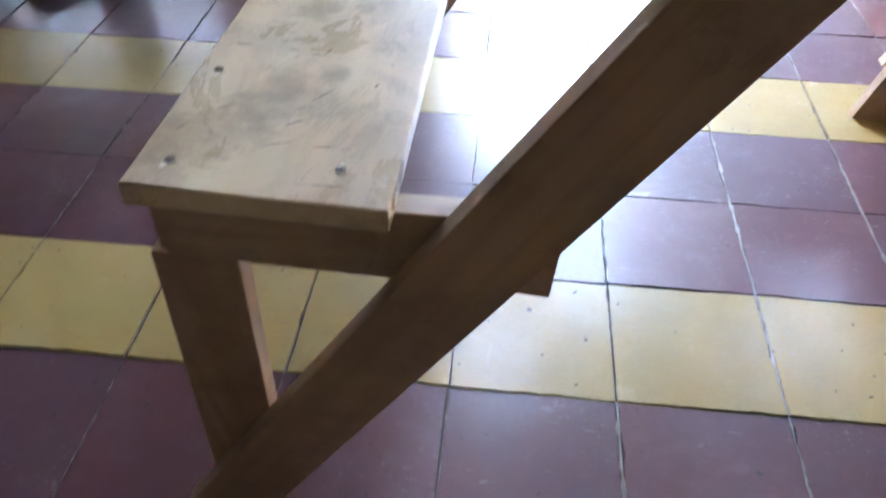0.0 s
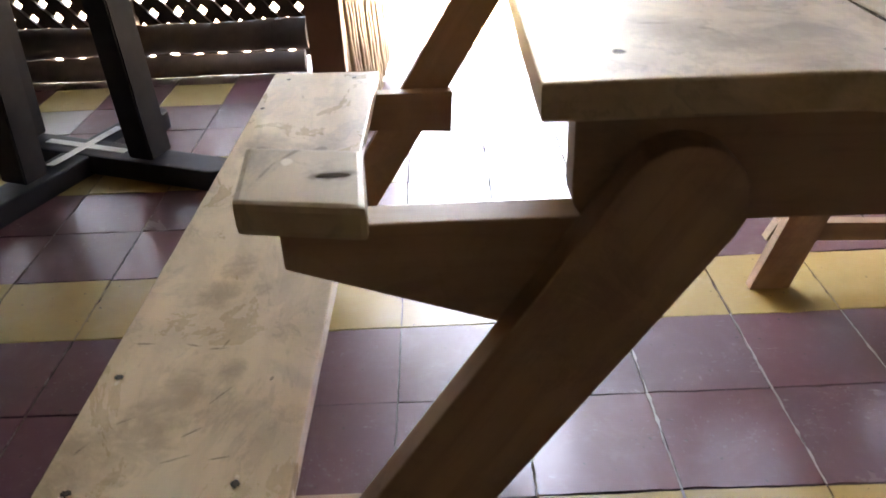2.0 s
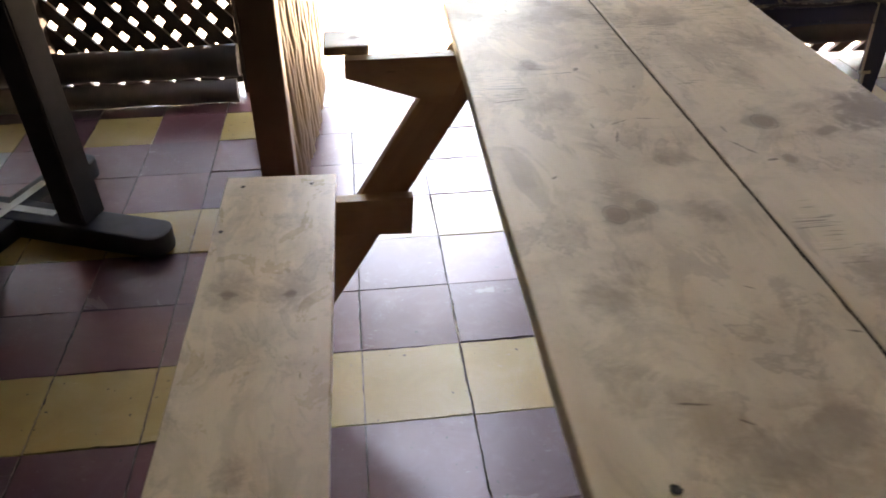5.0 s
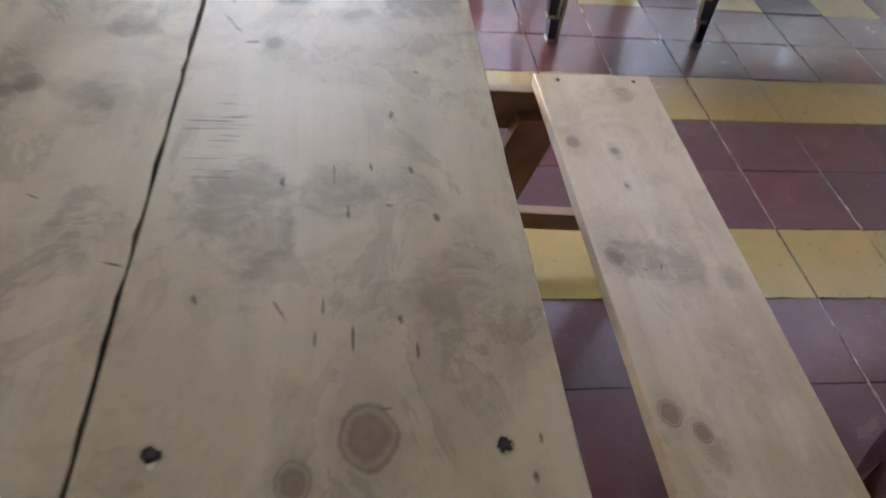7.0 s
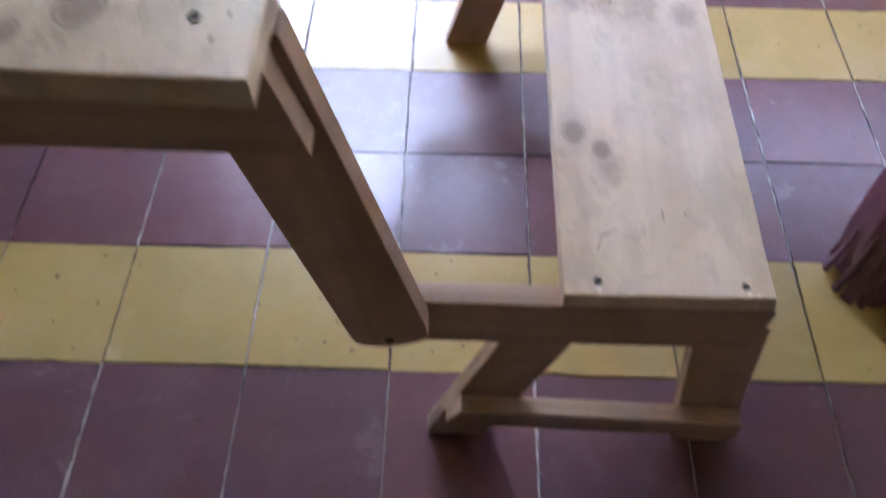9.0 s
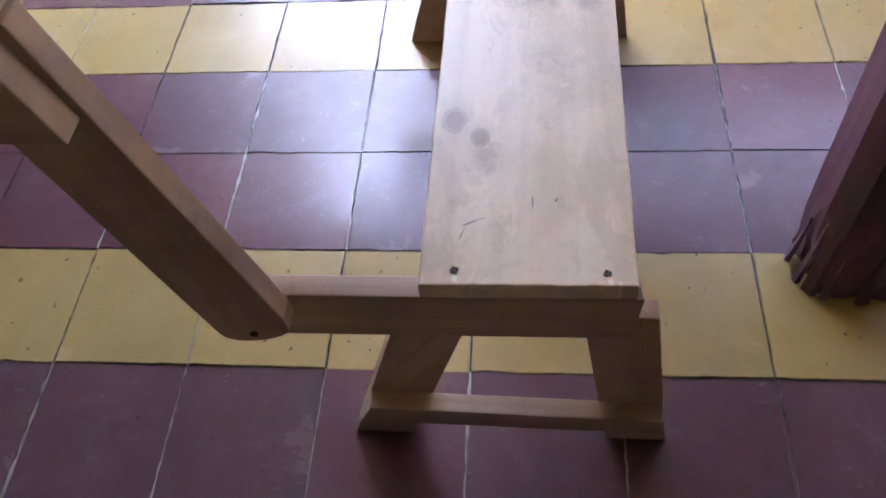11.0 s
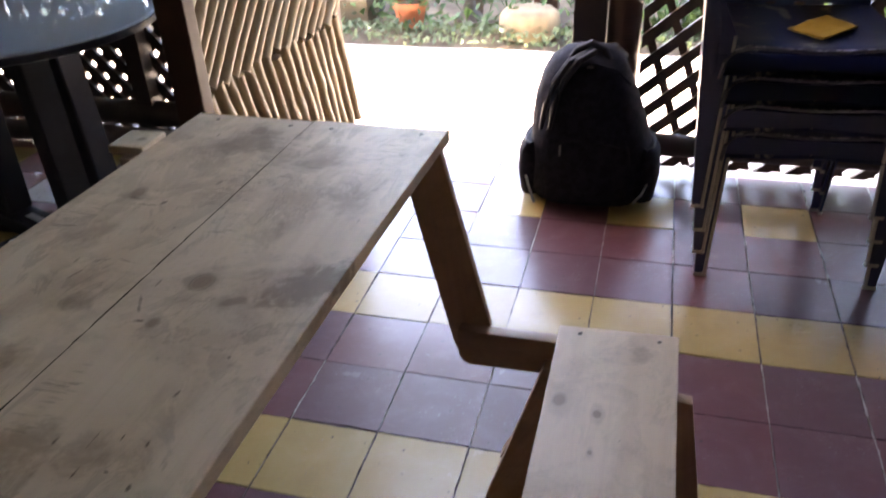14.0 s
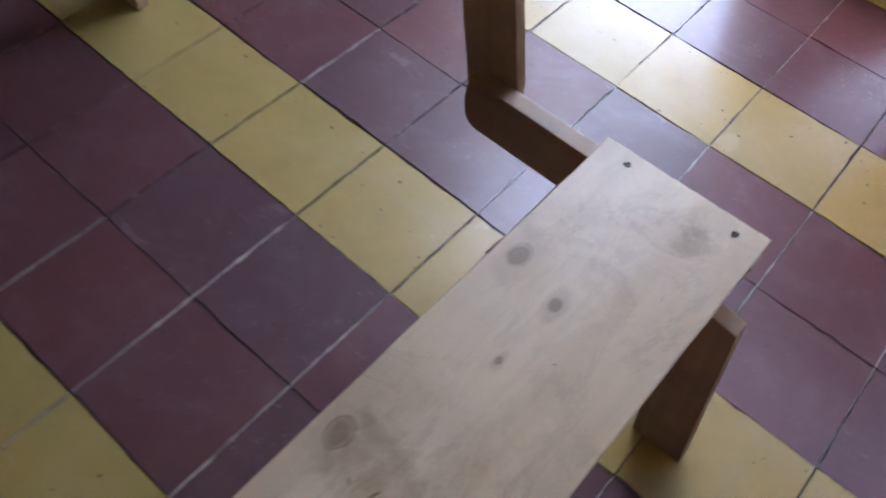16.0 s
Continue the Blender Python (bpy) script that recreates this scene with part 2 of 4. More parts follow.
def glassy(name, color, rough, spec=0.5):
    n = Nodes(name)
    at = n.coords()
    return n.done(n.mix(n.math("MULTIPLY", n.noise(at, 12.0), 0.3), color, tuple(0.8 * c for c in color)), rough, 0.0, spec)


def splashed(name, color, drip, share=0.53, size=16.0):
    """Moulded plastic splashed with dried paint."""
    n = Nodes(name)
    at = n.coords()
    blot = n.noise(at, size, 6, 0.65, 1.2)
    up = n.add("SeparateXYZ", Vector=n.add("NewGeometry").outputs["Normal"]).outputs[2]
    mask = n.math("MULTIPLY", n.band(blot, share, share + 0.07), n.band(up, 0.25, 0.75))
    mask = n.math("MAXIMUM", mask, n.math("MULTIPLY", n.band(blot, share + 0.14, share + 0.18), 0.8))
    col = n.mix(n.math("MULTIPLY", n.noise(at, 5.0), 0.5), color, tuple(0.5 * c for c in color))
    col = n.mix(mask, col, drip)
    n.bump(blot, 0.1)
    n.put(n.bsdf, "Coat Weight", 0.4)
    n.put(n.bsdf, "Coat Roughness", 0.25)
    return n.done(col, n.math("MULTIPLY_ADD", mask, 0.3, 0.30))


# small dents and scratches of the two tabletop boards: x, y, half length, half width, angle
NICKS_A = [(-0.290, 0.652, 0.05, 0.035, 60, 0.38), (-0.355, 0.128, 0.022, 0.010, 20, 0.6), (-0.34, -0.13, 0.06, 0.022, 20, 0.3), (-0.30, 0.13, 0.03, 0.016, -30, 0.25), (-0.36, 0.46, 0.03, 0.012, 0, 0.35), (-0.43, 0.22, 0.015, 0.05, 0, 0.2), (-0.316, 0.448, 0.007, 0.003, 60), (-0.363, 0.455, 0.012, 0.003, -8), (-0.386, -0.090, 0.012, 0.0014, -10), (-0.361, -0.108, 0.006, 0.0014, -35),
           (-0.319, 0.275, 0.016, 0.0013, 72), (-0.305, 0.306, 0.014, 0.0013, 25), (-0.275, 0.309, 0.016, 0.0013, -10), (-0.335, 0.44, 0.03, 0.0012, 4), (-0.41, 0.37, 0.03, 0.0013, 8),
           (-0.265, 0.39, 0.005, 0.002, 70), (-0.40, 0.20, 0.004, 0.0016, 40), (-0.30, 0.02, 0.006, 0.0012, -30), (-0.25, -0.03, 0.008, 0.0012, -15)]
NICKS_B = [(-0.045, 0.305, 0.072, 0.031, 50, 0.75), (-0.112, 0.256, 0.016, 0.007, 30, 0.5), (-0.167, 0.284, 0.024, 0.018, 20, 0.45), (-0.19, 0.02, 0.04, 0.03, 30, 0.22), (-0.145, 0.60, 0.05, 0.02, 10, 0.2), (-0.05, -0.02, 0.02, 0.04, 0, 0.15), (-0.163, 0.038, 0.005, 0.0022, 90), (-0.132, 0.047, 0.013, 0.0008, 90), (-0.109, 0.054, 0.005, 0.0012, 95), (-0.084, 0.053, 0.005, 0.0016, 100), (-0.093, 0.114, 0.005, 0.0022, 80),
           (-0.099, 0.018, 0.003, 0.002, 0), (-0.124, 0.010, 0.008, 0.0014, 90), (-0.072, 0.007, 0.004, 0.0022, 100), (-0.203, -0.059, 0.005, 0.0018, 105), (-0.160, -0.066, 0.009, 0.0014, 118),
           (-0.138, -0.062, 0.008, 0.0009, 90), (-0.098, -0.072, 0.005, 0.0018, 90), (-0.142, -0.085, 0.006, 0.0011, 90), (-0.123, -0.087, 0.011, 0.0009, 90), (-0.091, -0.093, 0.006, 0.0009, 90),
           (-0.108, -0.127, 0.004, 0.0009, 0), (-0.038, -0.145, 0.004, 0.0012, 90), (-0.044, -0.165, 0.004, 0.0016, 90), (-0.209, 0.232, 0.020, 0.0026, -62), (-0.192, 0.205, 0.006, 0.0022, 10), (-0.072, 0.170, 0.002, 0.002, 0)]
M = dict(
    top_a=wood("aged_pine_tabletop_a", (0.71, 0.57, 0.385), (0.61, 0.46, 0.29), knots=[(-0.334, 0.141, 0.008), (-0.364, 0.132, 0.010), (-0.367, 0.47, 0.011), (-0.30, 0.70, 0.011)], marks=[(-0.297, 0.646, 0.05), (-0.385, -0.10, 0.025), (-0.33, -0.15, 0.04), (-0.42, -0.07, 0.02), (-0.36, 0.36, 0.03), (-0.285, 0.125, 0.022), (-0.31, -0.12, 0.03), (-0.40, 0.02, 0.025), (-0.28, 0.22, 0.018)], streak=0.45, spec=0.38, rough=0.50, nicks=NICKS_A, saws=[(-0.24, 0.55, 0.035, 0.12), (-0.42, 0.40, 0.04, 0.05)], stain=0.62, grey=(0.42, 0.305, 0.195)),
    # the pale spot at the near left screw paints the lit bottom of its hole
    top_b=wood("aged_pine_tabletop_b", (0.71, 0.57, 0.39), (0.61, 0.465, 0.30), knots=[(-0.164, 0.283, 0.012), (-0.117, -0.142, 0.0125), (-0.150, -0.163, 0.0075), (-0.176, 0.205, 0.006)], marks=[(-0.052, 0.297, 0.05), (-0.085, 0.28, 0.04), (-0.055, 0.30, 0.035), (-0.12, 0.25, 0.014), (-0.19, 0.02, 0.03), (-0.176, -0.012, 0.022), (-0.16, 0.62, 0.04), (-0.07, 0.50, 0.03), (-0.135, 0.40, 0.02), (-0.071, -0.055, 0.022), (-0.13, 0.03, 0.02)], chips_or_lit=[(-0.209, -0.152, 0.0035)], streak=0.45, spec=0.38, rough=0.50, nicks=NICKS_B, saws=[(-0.205, 0.085, 0.022, 0.055), (-0.20, 0.42, 0.025, 0.06), (-0.19, 0.575, 0.05, 0.06), (-0.08, 0.64, 0.05, 0.09)], stain=0.60, grey=(0.42, 0.31, 0.20)),
    seat_a=wood("pine_seat_a", (0.76, 0.61, 0.42), (0.66, 0.50, 0.32), knots=[(-0.679, 0.449, 0.008), (-0.764, 0.457, 0.009)], marks=[(-0.757, -0.095, 0.032), (-0.80, -0.145, 0.030), (-0.775, -0.12, 0.03), (-0.738, 0.10, 0.020), (-0.73, 0.15, 0.018), (-0.697, 0.105, 0.010), (-0.74, -0.045, 0.022), (-0.68, 0.46, 0.035), (-0.76, 0.465, 0.035), (-0.70, -0.02, 0.012), (-0.79, -0.12, 0.036), (-0.805, -0.150, 0.030), (-0.76, -0.075, 0.020)],
                chips_or_lit=[(-0.797, -0.155, 0.0035), (-0.798, -0.028, 0.004), (-0.672, -0.140, 0.003)],
                nicks=[(-0.722, 0.014, 0.011, 0.0018, 5), (-0.716, 0.019, 0.008, 0.0014, 70), (-0.764, 0.458, 0.016, 0.0055, -8, 0.8), (-0.680, 0.450, 0.011, 0.005, 15, 0.75), (-0.705, -0.05, 0.016, 0.0009, 55), (-0.716, -0.09, 0.012, 0.0008, 35), (-0.725, -0.12, 0.014, 0.0008, 20), (-0.69, -0.12, 0.010, 0.0010, 10), (-0.745, 0.02, 0.008, 0.0010, -20), (-0.665, -0.03, 0.004, 0.0016, 70), (-0.79, 0.025, 0.012, 0.0012, -5), (-0.68, -0.165, 0.022, 0.0008, 2), (-0.80, -0.105, 0.012, 0.0009, 60), (-0.775, -0.075, 0.010, 0.0008, 30)], stain=0.48, grey=(0.42, 0.335, 0.215), streak=0.45, rough=0.30, spec=0.8),
    seat_b=wood("pine_seat_b", (0.755, 0.60, 0.425), (0.66, 0.495, 0.325), knots=[(0.261, 0.517, 0.0065), (0.205, 0.536, 0.011), (0.201, 0.082, 0.0115), (0.228, 0.058, 0.0085), (0.204, 0.305, 0.011), (0.258, 0.44, 0.0035)], marks=[(0.285, 0.285, 0.030), (0.255, 0.295, 0.026), (0.225, 0.31, 0.028), (0.316, 0.665, 0.018), (0.235, 0.03, 0.015), (0.34, 0.27, 0.018)], chips_or_lit=[(0.211, -0.106, 0.0042), (0.344, -0.108, 0.0042), (0.352, -0.110, 0.003)],
                nicks=[(0.237, 0.282, 0.005, 0.0012, -40), (0.258, 0.287, 0.007, 0.0016, 70), (0.225, -0.045, 0.012, 0.0010, 25), (0.215, -0.06, 0.010, 0.0010, 70), (0.30, -0.02, 0.003, 0.0014, 60), (0.295, 0.47, 0.004, 0.0012, 40)], stain=0.34, grey=(0.47, 0.34, 0.215), streak=0.6, rough=0.34, spec=0.6),
    pad=wood("pine_pad", (0.68, 0.55, 0.38), (0.56, 0.43, 0.27), knots=[(-0.567, -0.160, 0.0042), (-0.575, -0.1605, 0.0045), (-0.582, -0.161, 0.003), (-0.572, 0.768, 0.005)], nicks=[(-0.572, -0.160, 0.013, 0.0045, 8, 1.0), (-0.572, -0.160, 0.006, 0.0035, 0), (-0.576, -0.1605, 0.009, 0.0022, 8), (-0.572, 0.765, 0.012, 0.004, 10), (-0.60, -0.130, 0.012, 0.0012, 60), (-0.61, -0.15, 0.014, 0.0010, 75)], chips_or_lit=[(-0.60, -0.14, 0.006)], stain=0.5, streak=0.6),
    # same pine as the boards, toned darker and redder for shade and floor bounce
    frame_a=wood("pine_frame_level", (0.49, 0.335, 0.22), (0.38, 0.24, 0.15), along="x", stain=0.35, grey=(0.28, 0.20, 0.145)),
    frame_b=wood("pine_frame_slanted", (0.48, 0.318, 0.205), (0.37, 0.228, 0.142), along="x", turn=58, stain=0.35, grey=(0.28, 0.19, 0.14)),
    frame_c=wood("pine_frame_upright", (0.49, 0.320, 0.205), (0.37, 0.228, 0.142), along="x", turn=98, stain=0.35, grey=(0.28, 0.19, 0.14)),
    deep_brown=plain("deep_brown_hollow", (0.075, 0.050, 0.032), 0.95, 0.6, 90, 0.4, spec=0.1),
    pit=plain("screw_hole", (0.03, 0.022, 0.016), 0.8),
    rust=plain("dark_screw_steel", (0.07, 0.05, 0.04), 0.6, metal=0.3),
    strap=plain("painted_strap", (0.62, 0.62, 0.60), 0.4),
    yellow=tile_glaze("yellow_cement_tile", (0.49, 0.345, 0.118), (0.43, 0.305, 0.100), (0.60, 0.50, 0.32)),
    outer_yellow=tile_glaze("outer_yellow_tile", (0.49, 0.345, 0.118), (0.43, 0.305, 0.100), (0.60, 0.50, 0.32), False),
    purple=tile_glaze("purple_cement_tile", (0.162, 0.052, 0.056), (0.118, 0.052, 0.062), (0.31, 0.22, 0.235)),
    outer_purple=tile_glaze("outer_purple_tile", (0.152, 0.049, 0.054), (0.116, 0.048, 0.057), (0.31, 0.22, 0.235), False),
    grey_tile=tile_glaze("grey_cement_tile", (0.40, 0.38, 0.35), (0.32, 0.30, 0.28), (0.5, 0.5, 0.48)),
    grout=plain("dark_joint", (0.105, 0.074, 0.066), 0.9, 0.6, 30),
    lime=plain("limed_joint", (0.36, 0.32, 0.30), 0.9, 0.5, 50, 0.4),
    brown_lattice=plain("brown_stained_lattice", (0.115, 0.075, 0.052), 0.55, 0.4, 40, 0.3),
    lattice=plain("dark_stained_lattice", (0.055, 0.036, 0.026), 0.55, 0.4, 40, 0.3),
    beam=plain("weathered_beam", (0.085, 0.070, 0.062), 0.55, 0.4, 25, 0.4),
    log=plain("grey_log", (0.20, 0.17, 0.15), 0.7, 0.4, 25, 0.5),
    post=plain("stained_post", (0.10, 0.048, 0.030), 0.5, 0.35, 25, 0.3),
    dark_post=plain("black_brown_post", (0.045, 0.028, 0.023), 0.5, 0.35, 25, 0.3),
    purple_post=wood("purple_painted_wood", (0.16, 0.055, 0.075), (0.10, 0.035, 0.05), along="x", turn=90, stain=0.4, grey=(0.06, 0.03, 0.035), rough=0.45),
    base=plain("dark_table_wood", (0.021, 0.021, 0.029), 0.5, 0.4, 25, 0.2),
    disc=glassy("pale_laminate", (0.66, 0.80, 0.86), 0.08),
    trim=plain("dark_trim", (0.03, 0.035, 0.05), 0.4),
    navy=splashed("navy_plastic", (0.045, 0.060, 0.145), (0.40, 0.41, 0.38), 0.56, 9.0),
    scuffed=splashed("scuffed_navy_plastic", (0.10, 0.11, 0.15), (0.38, 0.40, 0.44), 0.50, 60.0),
    rim=plain("scuffed_plastic_rim", (0.5, 0.5, 0.48), 0.6),
    label=plain("yellow_patch", (0.46, 0.27, 0.035), 0.6),
    cloth=plain("black_backpack_fabric", (0.017, 0.018, 0.029), 0.8, 0.3, 300, 0.4, spec=0.15),
    shiny=plain("black_webbing", (0.013, 0.013, 0.018), 0.6, 0.3, 200, 0.3),
    zipper=plain("grey_metal_zipper", (0.22, 0.22, 0.23), 0.4, metal=0.6),
    pink=plain("pink_petal", (0.62, 0.20, 0.22), 0.6, 0.3, 90),
    concrete=plain("pale_concrete_yard", (0.52, 0.49, 0.44), 0.85, 0.18, 12, 0.4),
    soil=plain("leaf_littered_soil", (0.13, 0.10, 0.065), 0.95, 0.5, 18, 1.0),
    terracotta=plain("terracotta", (0.36, 0.105, 0.042), 0.75, 0.25, 30, 0.2),
    stone=plain("cream_stone", (0.20, 0.15, 0.085), 0.85, 0.35, 22, 0.7),
    # tones chosen for how much light the unseen walls and ceiling bounce
    back_bounce=plain("dim_bounce_wall", (0.060, 0.054, 0.047), 0.85, 0.2, 10, 0.2),
    dark_bounce_wall=plain("dark_bounce_wall", (0.045, 0.037, 0.032), 0.85, 0.2, 10, 0.2),
    pale_bounce_wall=plain("pale_bounce_wall", (0.60, 0.57, 0.50), 0.85, 0.12, 10, 0.2),
    ceiling=plain("unseen_ceiling_tone", (0.095, 0.080, 0.068), 0.7, 0.3, 10, 0.2),
    trunk=plain("bark", (0.16, 0.11, 0.075), 0.9, 0.4, 30, 1.0),
    torn=plain("torn_painted_wood", (0.25, 0.135, 0.155), 0.75, 0.5, 60, 0.5),
)


def bamboo():
    n = Nodes("dry_bamboo")
    at = n.add("TexCoord").outputs["Object"]
    luck = n.add("ObjectInfo").outputs["Random"]
    long = n.noise(n.add("Mapping", Vector=at, Scale=(120, 120, 6)).outputs[0], 1.0, 4)
    col = n.mix(luck, (0.37, 0.27, 0.15), (0.29, 0.20, 0.105))
    col = n.mix(n.math("MULTIPLY", n.band(long, 0.45, 0.75), 0.5), col, (0.20, 0.12, 0.055))
    col = n.mix(n.math("MULTIPLY", n.band(n.noise(at, 9.0, 5), 0.55, 0.75), 0.5), col, (0.17, 0.12, 0.075))
    n.bump(long, 0.2, 0.001)
    return n.done(col, 0.42)


def leafy(name, a, b):
    n = Nodes(name)
    luck = n.add("NewGeometry").outputs["Random Per Island"]
    fine = n.noise(n.coords(), 60.0)
    return n.done(n.mix(luck, n.mix(fine, a, b), b), 0.55)


M["bamboo"] = bamboo()
M["leaf"] = leafy("green_leaf", (0.028, 0.078, 0.018), (0.060, 0.125, 0.034))
M["pale_leaf"] = leafy("pale_leaf", (0.04, 0.085, 0.028), (0.10, 0.14, 0.070))


# ---------------------------------------------------------------- building helpers
def thing(name, label, category, at=(0, 0, 0), group="", kind=""):
    ob = new(name)
    ob.empty_display_size = 0.05
    ob.matrix_world = Matrix.Translation(at)
    ob["base"] = 1
    return tagged(ob, label, category, group, kind)


def part(name, bm, material, parent, label=""):
    """Links a bmesh, drawn in the world's metres, as one mesh under its thing or part."""
    mesh = bpy.data.meshes.new(name)
    bmesh.ops.recalc_face_normals(bm, faces=bm.faces)
    bm.to_mesh(mesh)
    bm.free()
    mesh.materials.append(material)
    ob = new(name, mesh)
    if parent is not None:
        ob.parent = parent
        if parent.parent is None:
            ob.matrix_parent_inverse = parent.matrix_basis.inverted()
    return tagged(ob, label)


def smooth(ob, angle=40):
    ob.data.polygons.foreach_set("use_smooth", [True] * len(ob.data.polygons))
    ob.data.set_sharp_from_angle(angle=radians(angle))
    return ob


def prism(poly, axis, low, high, bevel=0.0015, bm=None):
    """A polygon drawn across one axis and thickened along it. axis 1: (x, z) points; axis 2: (x, y) points; axis 0: (y, z) points."""
    own = bm is None
    bm = bmesh.new() if own else bm
    put = {0: lambda p, h: (h, p[0], p[1]), 1: lambda p, h: (p[0], h, p[1]), 2: lambda p, h: (p[0], p[1], h)}[axis]
    a = [bm.verts.new(put(p, low)) for p in poly]
    b = [bm.verts.new(put(p, high)) for p in poly]
    faces = [bm.faces.new(a), bm.faces.new(b[::-1])]
    for n in range(len(poly)):
        m = (n + 1) % len(poly)
        faces.append(bm.faces.new((a[n], b[n], b[m], a[m])))
    if bevel and own:
        bmesh.ops.recalc_face_normals(bm, faces=bm.faces)
        bmesh.ops.bevel(bm, geom=bm.edges[:], offset=bevel, segments=2, profile=0.6, affect="EDGES", clamp_overlap=True)
    return bm


def block(x0, x1, y0, y1, z0, z1, bevel=0.0015):
    return prism([(x0, y0), (x1, y0), (x1, y1), (x0, y1)], 2, z0, z1, bevel)


def warp(x, y, x1, curl):
    """How far a cupped board has lifted at its near end, away from its jointed edge at x1."""
    f = min(1.0, max(0.0, x1 - x) / 0.075)
    return curl * f * f * (3 - 2 * f) * max(0.0, (0.2 - y) / 0.4) ** 1.5


def plank(corners, z0, z1, seed, wobble=0.0004, bow=0.0, curl=0.0):
    """A sawn board from its four corners seen from above (near left, near right, far right, far left), with worn, uneven edges."""
    rng = random.Random(seed)
    nl, nr, fr, fl = (Vector((*c, 0)) for c in corners)
    steps, ring = 26, []
    left = [nl.lerp(fl, k / steps) + Vector((rng.uniform(-wobble, wobble), 0, 0)) for k in range(steps + 1)]
    right = [nr.lerp(fr, k / steps) + Vector((rng.uniform(-wobble, wobble) - bow * math.sin(math.pi * k / steps), 0, 0)) for k in range(steps + 1)]
    near = [nl.lerp(nr, k / 20) + Vector((0, rng.uniform(-wobble, wobble), 0)) for k in range(1, 20)]
    far = [fr.lerp(fl, k / 20) + Vector((0, rng.uniform(-wobble, wobble), 0)) for k in range(1, 20)]
    ring = left[:1] + near + right + far + left[:0:-1]
    bm = bmesh.new()
    c = sum(ring, Vector()) / len(ring)

    def loop(z, inset):
        out = []
        for p in ring:
            d = Vector((p.x - c.x, p.y - c.y, 0))
            out.append(bm.verts.new((p.x - math.copysign(inset, d.x) * (abs(d.x) > 0.05), p.y - math.copysign(inset, d.y) * (abs(d.y) > 0.30), z)))
        return out

    loops = [loop(z0, 0.002), loop(z0 + 0.002, 0), loop(z1 - 0.0016, 0), loop(z1 - 0.0005, 0.0005), loop(z1, 0.0016)]
    for a, b in zip(loops, loops[1:]):
        for k in range(len(ring)):
            m = (k + 1) % len(ring)
            bm.faces.new((a[k], a[m], b[m], b[k]))
    for edge, flip in ((loops[-1], False), (loops[0], True)):
        rows = [edge[0:21]]
        for k in range(1, steps):
            a, b = edge[66 + steps - k], edge[20 + k]
            rows.append([a] + [bm.verts.new(a.co.lerp(b.co, j / 20)) for j in range(1, 20)] + [b])
        rows.append(edge[66:45:-1])
        for p, q in zip(rows, rows[1:]):
            for j in range(20):
                face = (p[j], p[j + 1], q[j + 1], q[j])
                bm.faces.new(face[::-1] if flip else face)
    for v in bm.verts:
        v.co.z += warp(v.co.x, v.co.y, nr.x, curl)
    return bm


def arc(cx, cz, r, start, end, steps=10):
    return [(cx + r * math.cos(radians(start + (end - start) * k / steps)), cz + r * math.sin(radians(start + (end - start) * k / steps))) for k in range(steps + 1)]


def bar(x, z, x2, z2, width, round_low=False, round_high=False):
    """The (x, z) outline of a straight board between two centre points, flat or rounded at its ends."""
    d = Vector((x2 - x, z2 - z)).normalized()
    n = Vector((-d.y, d.x)) * width / 2
    a = math.degrees(math.atan2(d.y, d.x))
    low = arc(x, z, width / 2, a + 90, a + 270) if round_low else [(x + n.x, z + n.y), (x - n.x, z - n.y)]
    high = arc(x2, z2, width / 2, a - 90, a + 90) if round_high else [(x2 - n.x, z2 - n.y), (x2 + n.x, z2 + n.y)]
    return low + high


def upto(poly, z):
    """Cuts an outline off below height z."""
    out = []
    for (ax, az), (bx, bz) in zip(poly, poly[1:] + poly[:1]):
        if az >= z:
            out.append((ax, az))
        if (az >= z) != (bz >= z):
            f = (z - az) / (bz - az)
            out.append((ax + f * (bx - ax), z))
    return out


def tube(points, radii, sides=12, caps=True, bm=None):
    """A round rod along points, with a radius at each."""
    bm = bm or bmesh.new()
    rings = []
    for k, (p, r) in enumerate(zip(points, radii)):
        p = Vector(p)
        d = (Vector(points[min(k + 1, len(points) - 1)]) - Vector(points[max(k - 1, 0)])).normalized()
        u = d.orthogonal().normalized() if abs(d.z) > 0.9 else d.cross(Vector((0, 0, 1))).normalized()
        v = d.cross(u)
        rings.append([bm.verts.new(p + r * (math.cos(2 * math.pi * s / sides) * u + math.sin(2 * math.pi * s / sides) * v)) for s in range(sides)])
    for a, b in zip(rings, rings[1:]):
        for s in range(sides):
            bm.faces.new((a[s], a[(s + 1) % sides], b[(s + 1) % sides], b[s]))
    if caps:
        bm.faces.new(rings[0][::-1])
        bm.faces.new(rings[-1])
    return bm


def lathe(profile, at=(0, 0, 0), sides=32, wobble=0.0, seed=0):
    """Turns (radius, height) points round an upright axis."""
    rng = random.Random(seed)
    bm, rings = bmesh.new(), []
    bulge = [1 + rng.uniform(-wobble, wobble) for _ in range(sides)]
    for r, z in profile:
        rings.append([bm.verts.new((at[0] + r * bulge[s] * math.cos(2 * math.pi * s / sides), at[1] + r * bulge[s] * math.sin(2 * math.pi * s / sides), at[2] + z)) for s in range(sides)])
    for a, b in zip(rings, rings[1:]):
        for s in range(sides):
            bm.faces.new((a[s], a[(s + 1) % sides], b[(s + 1) % sides], b[s]))
    bm.faces.new(rings[0][::-1])
    bm.faces.new(rings[-1])
    return bm


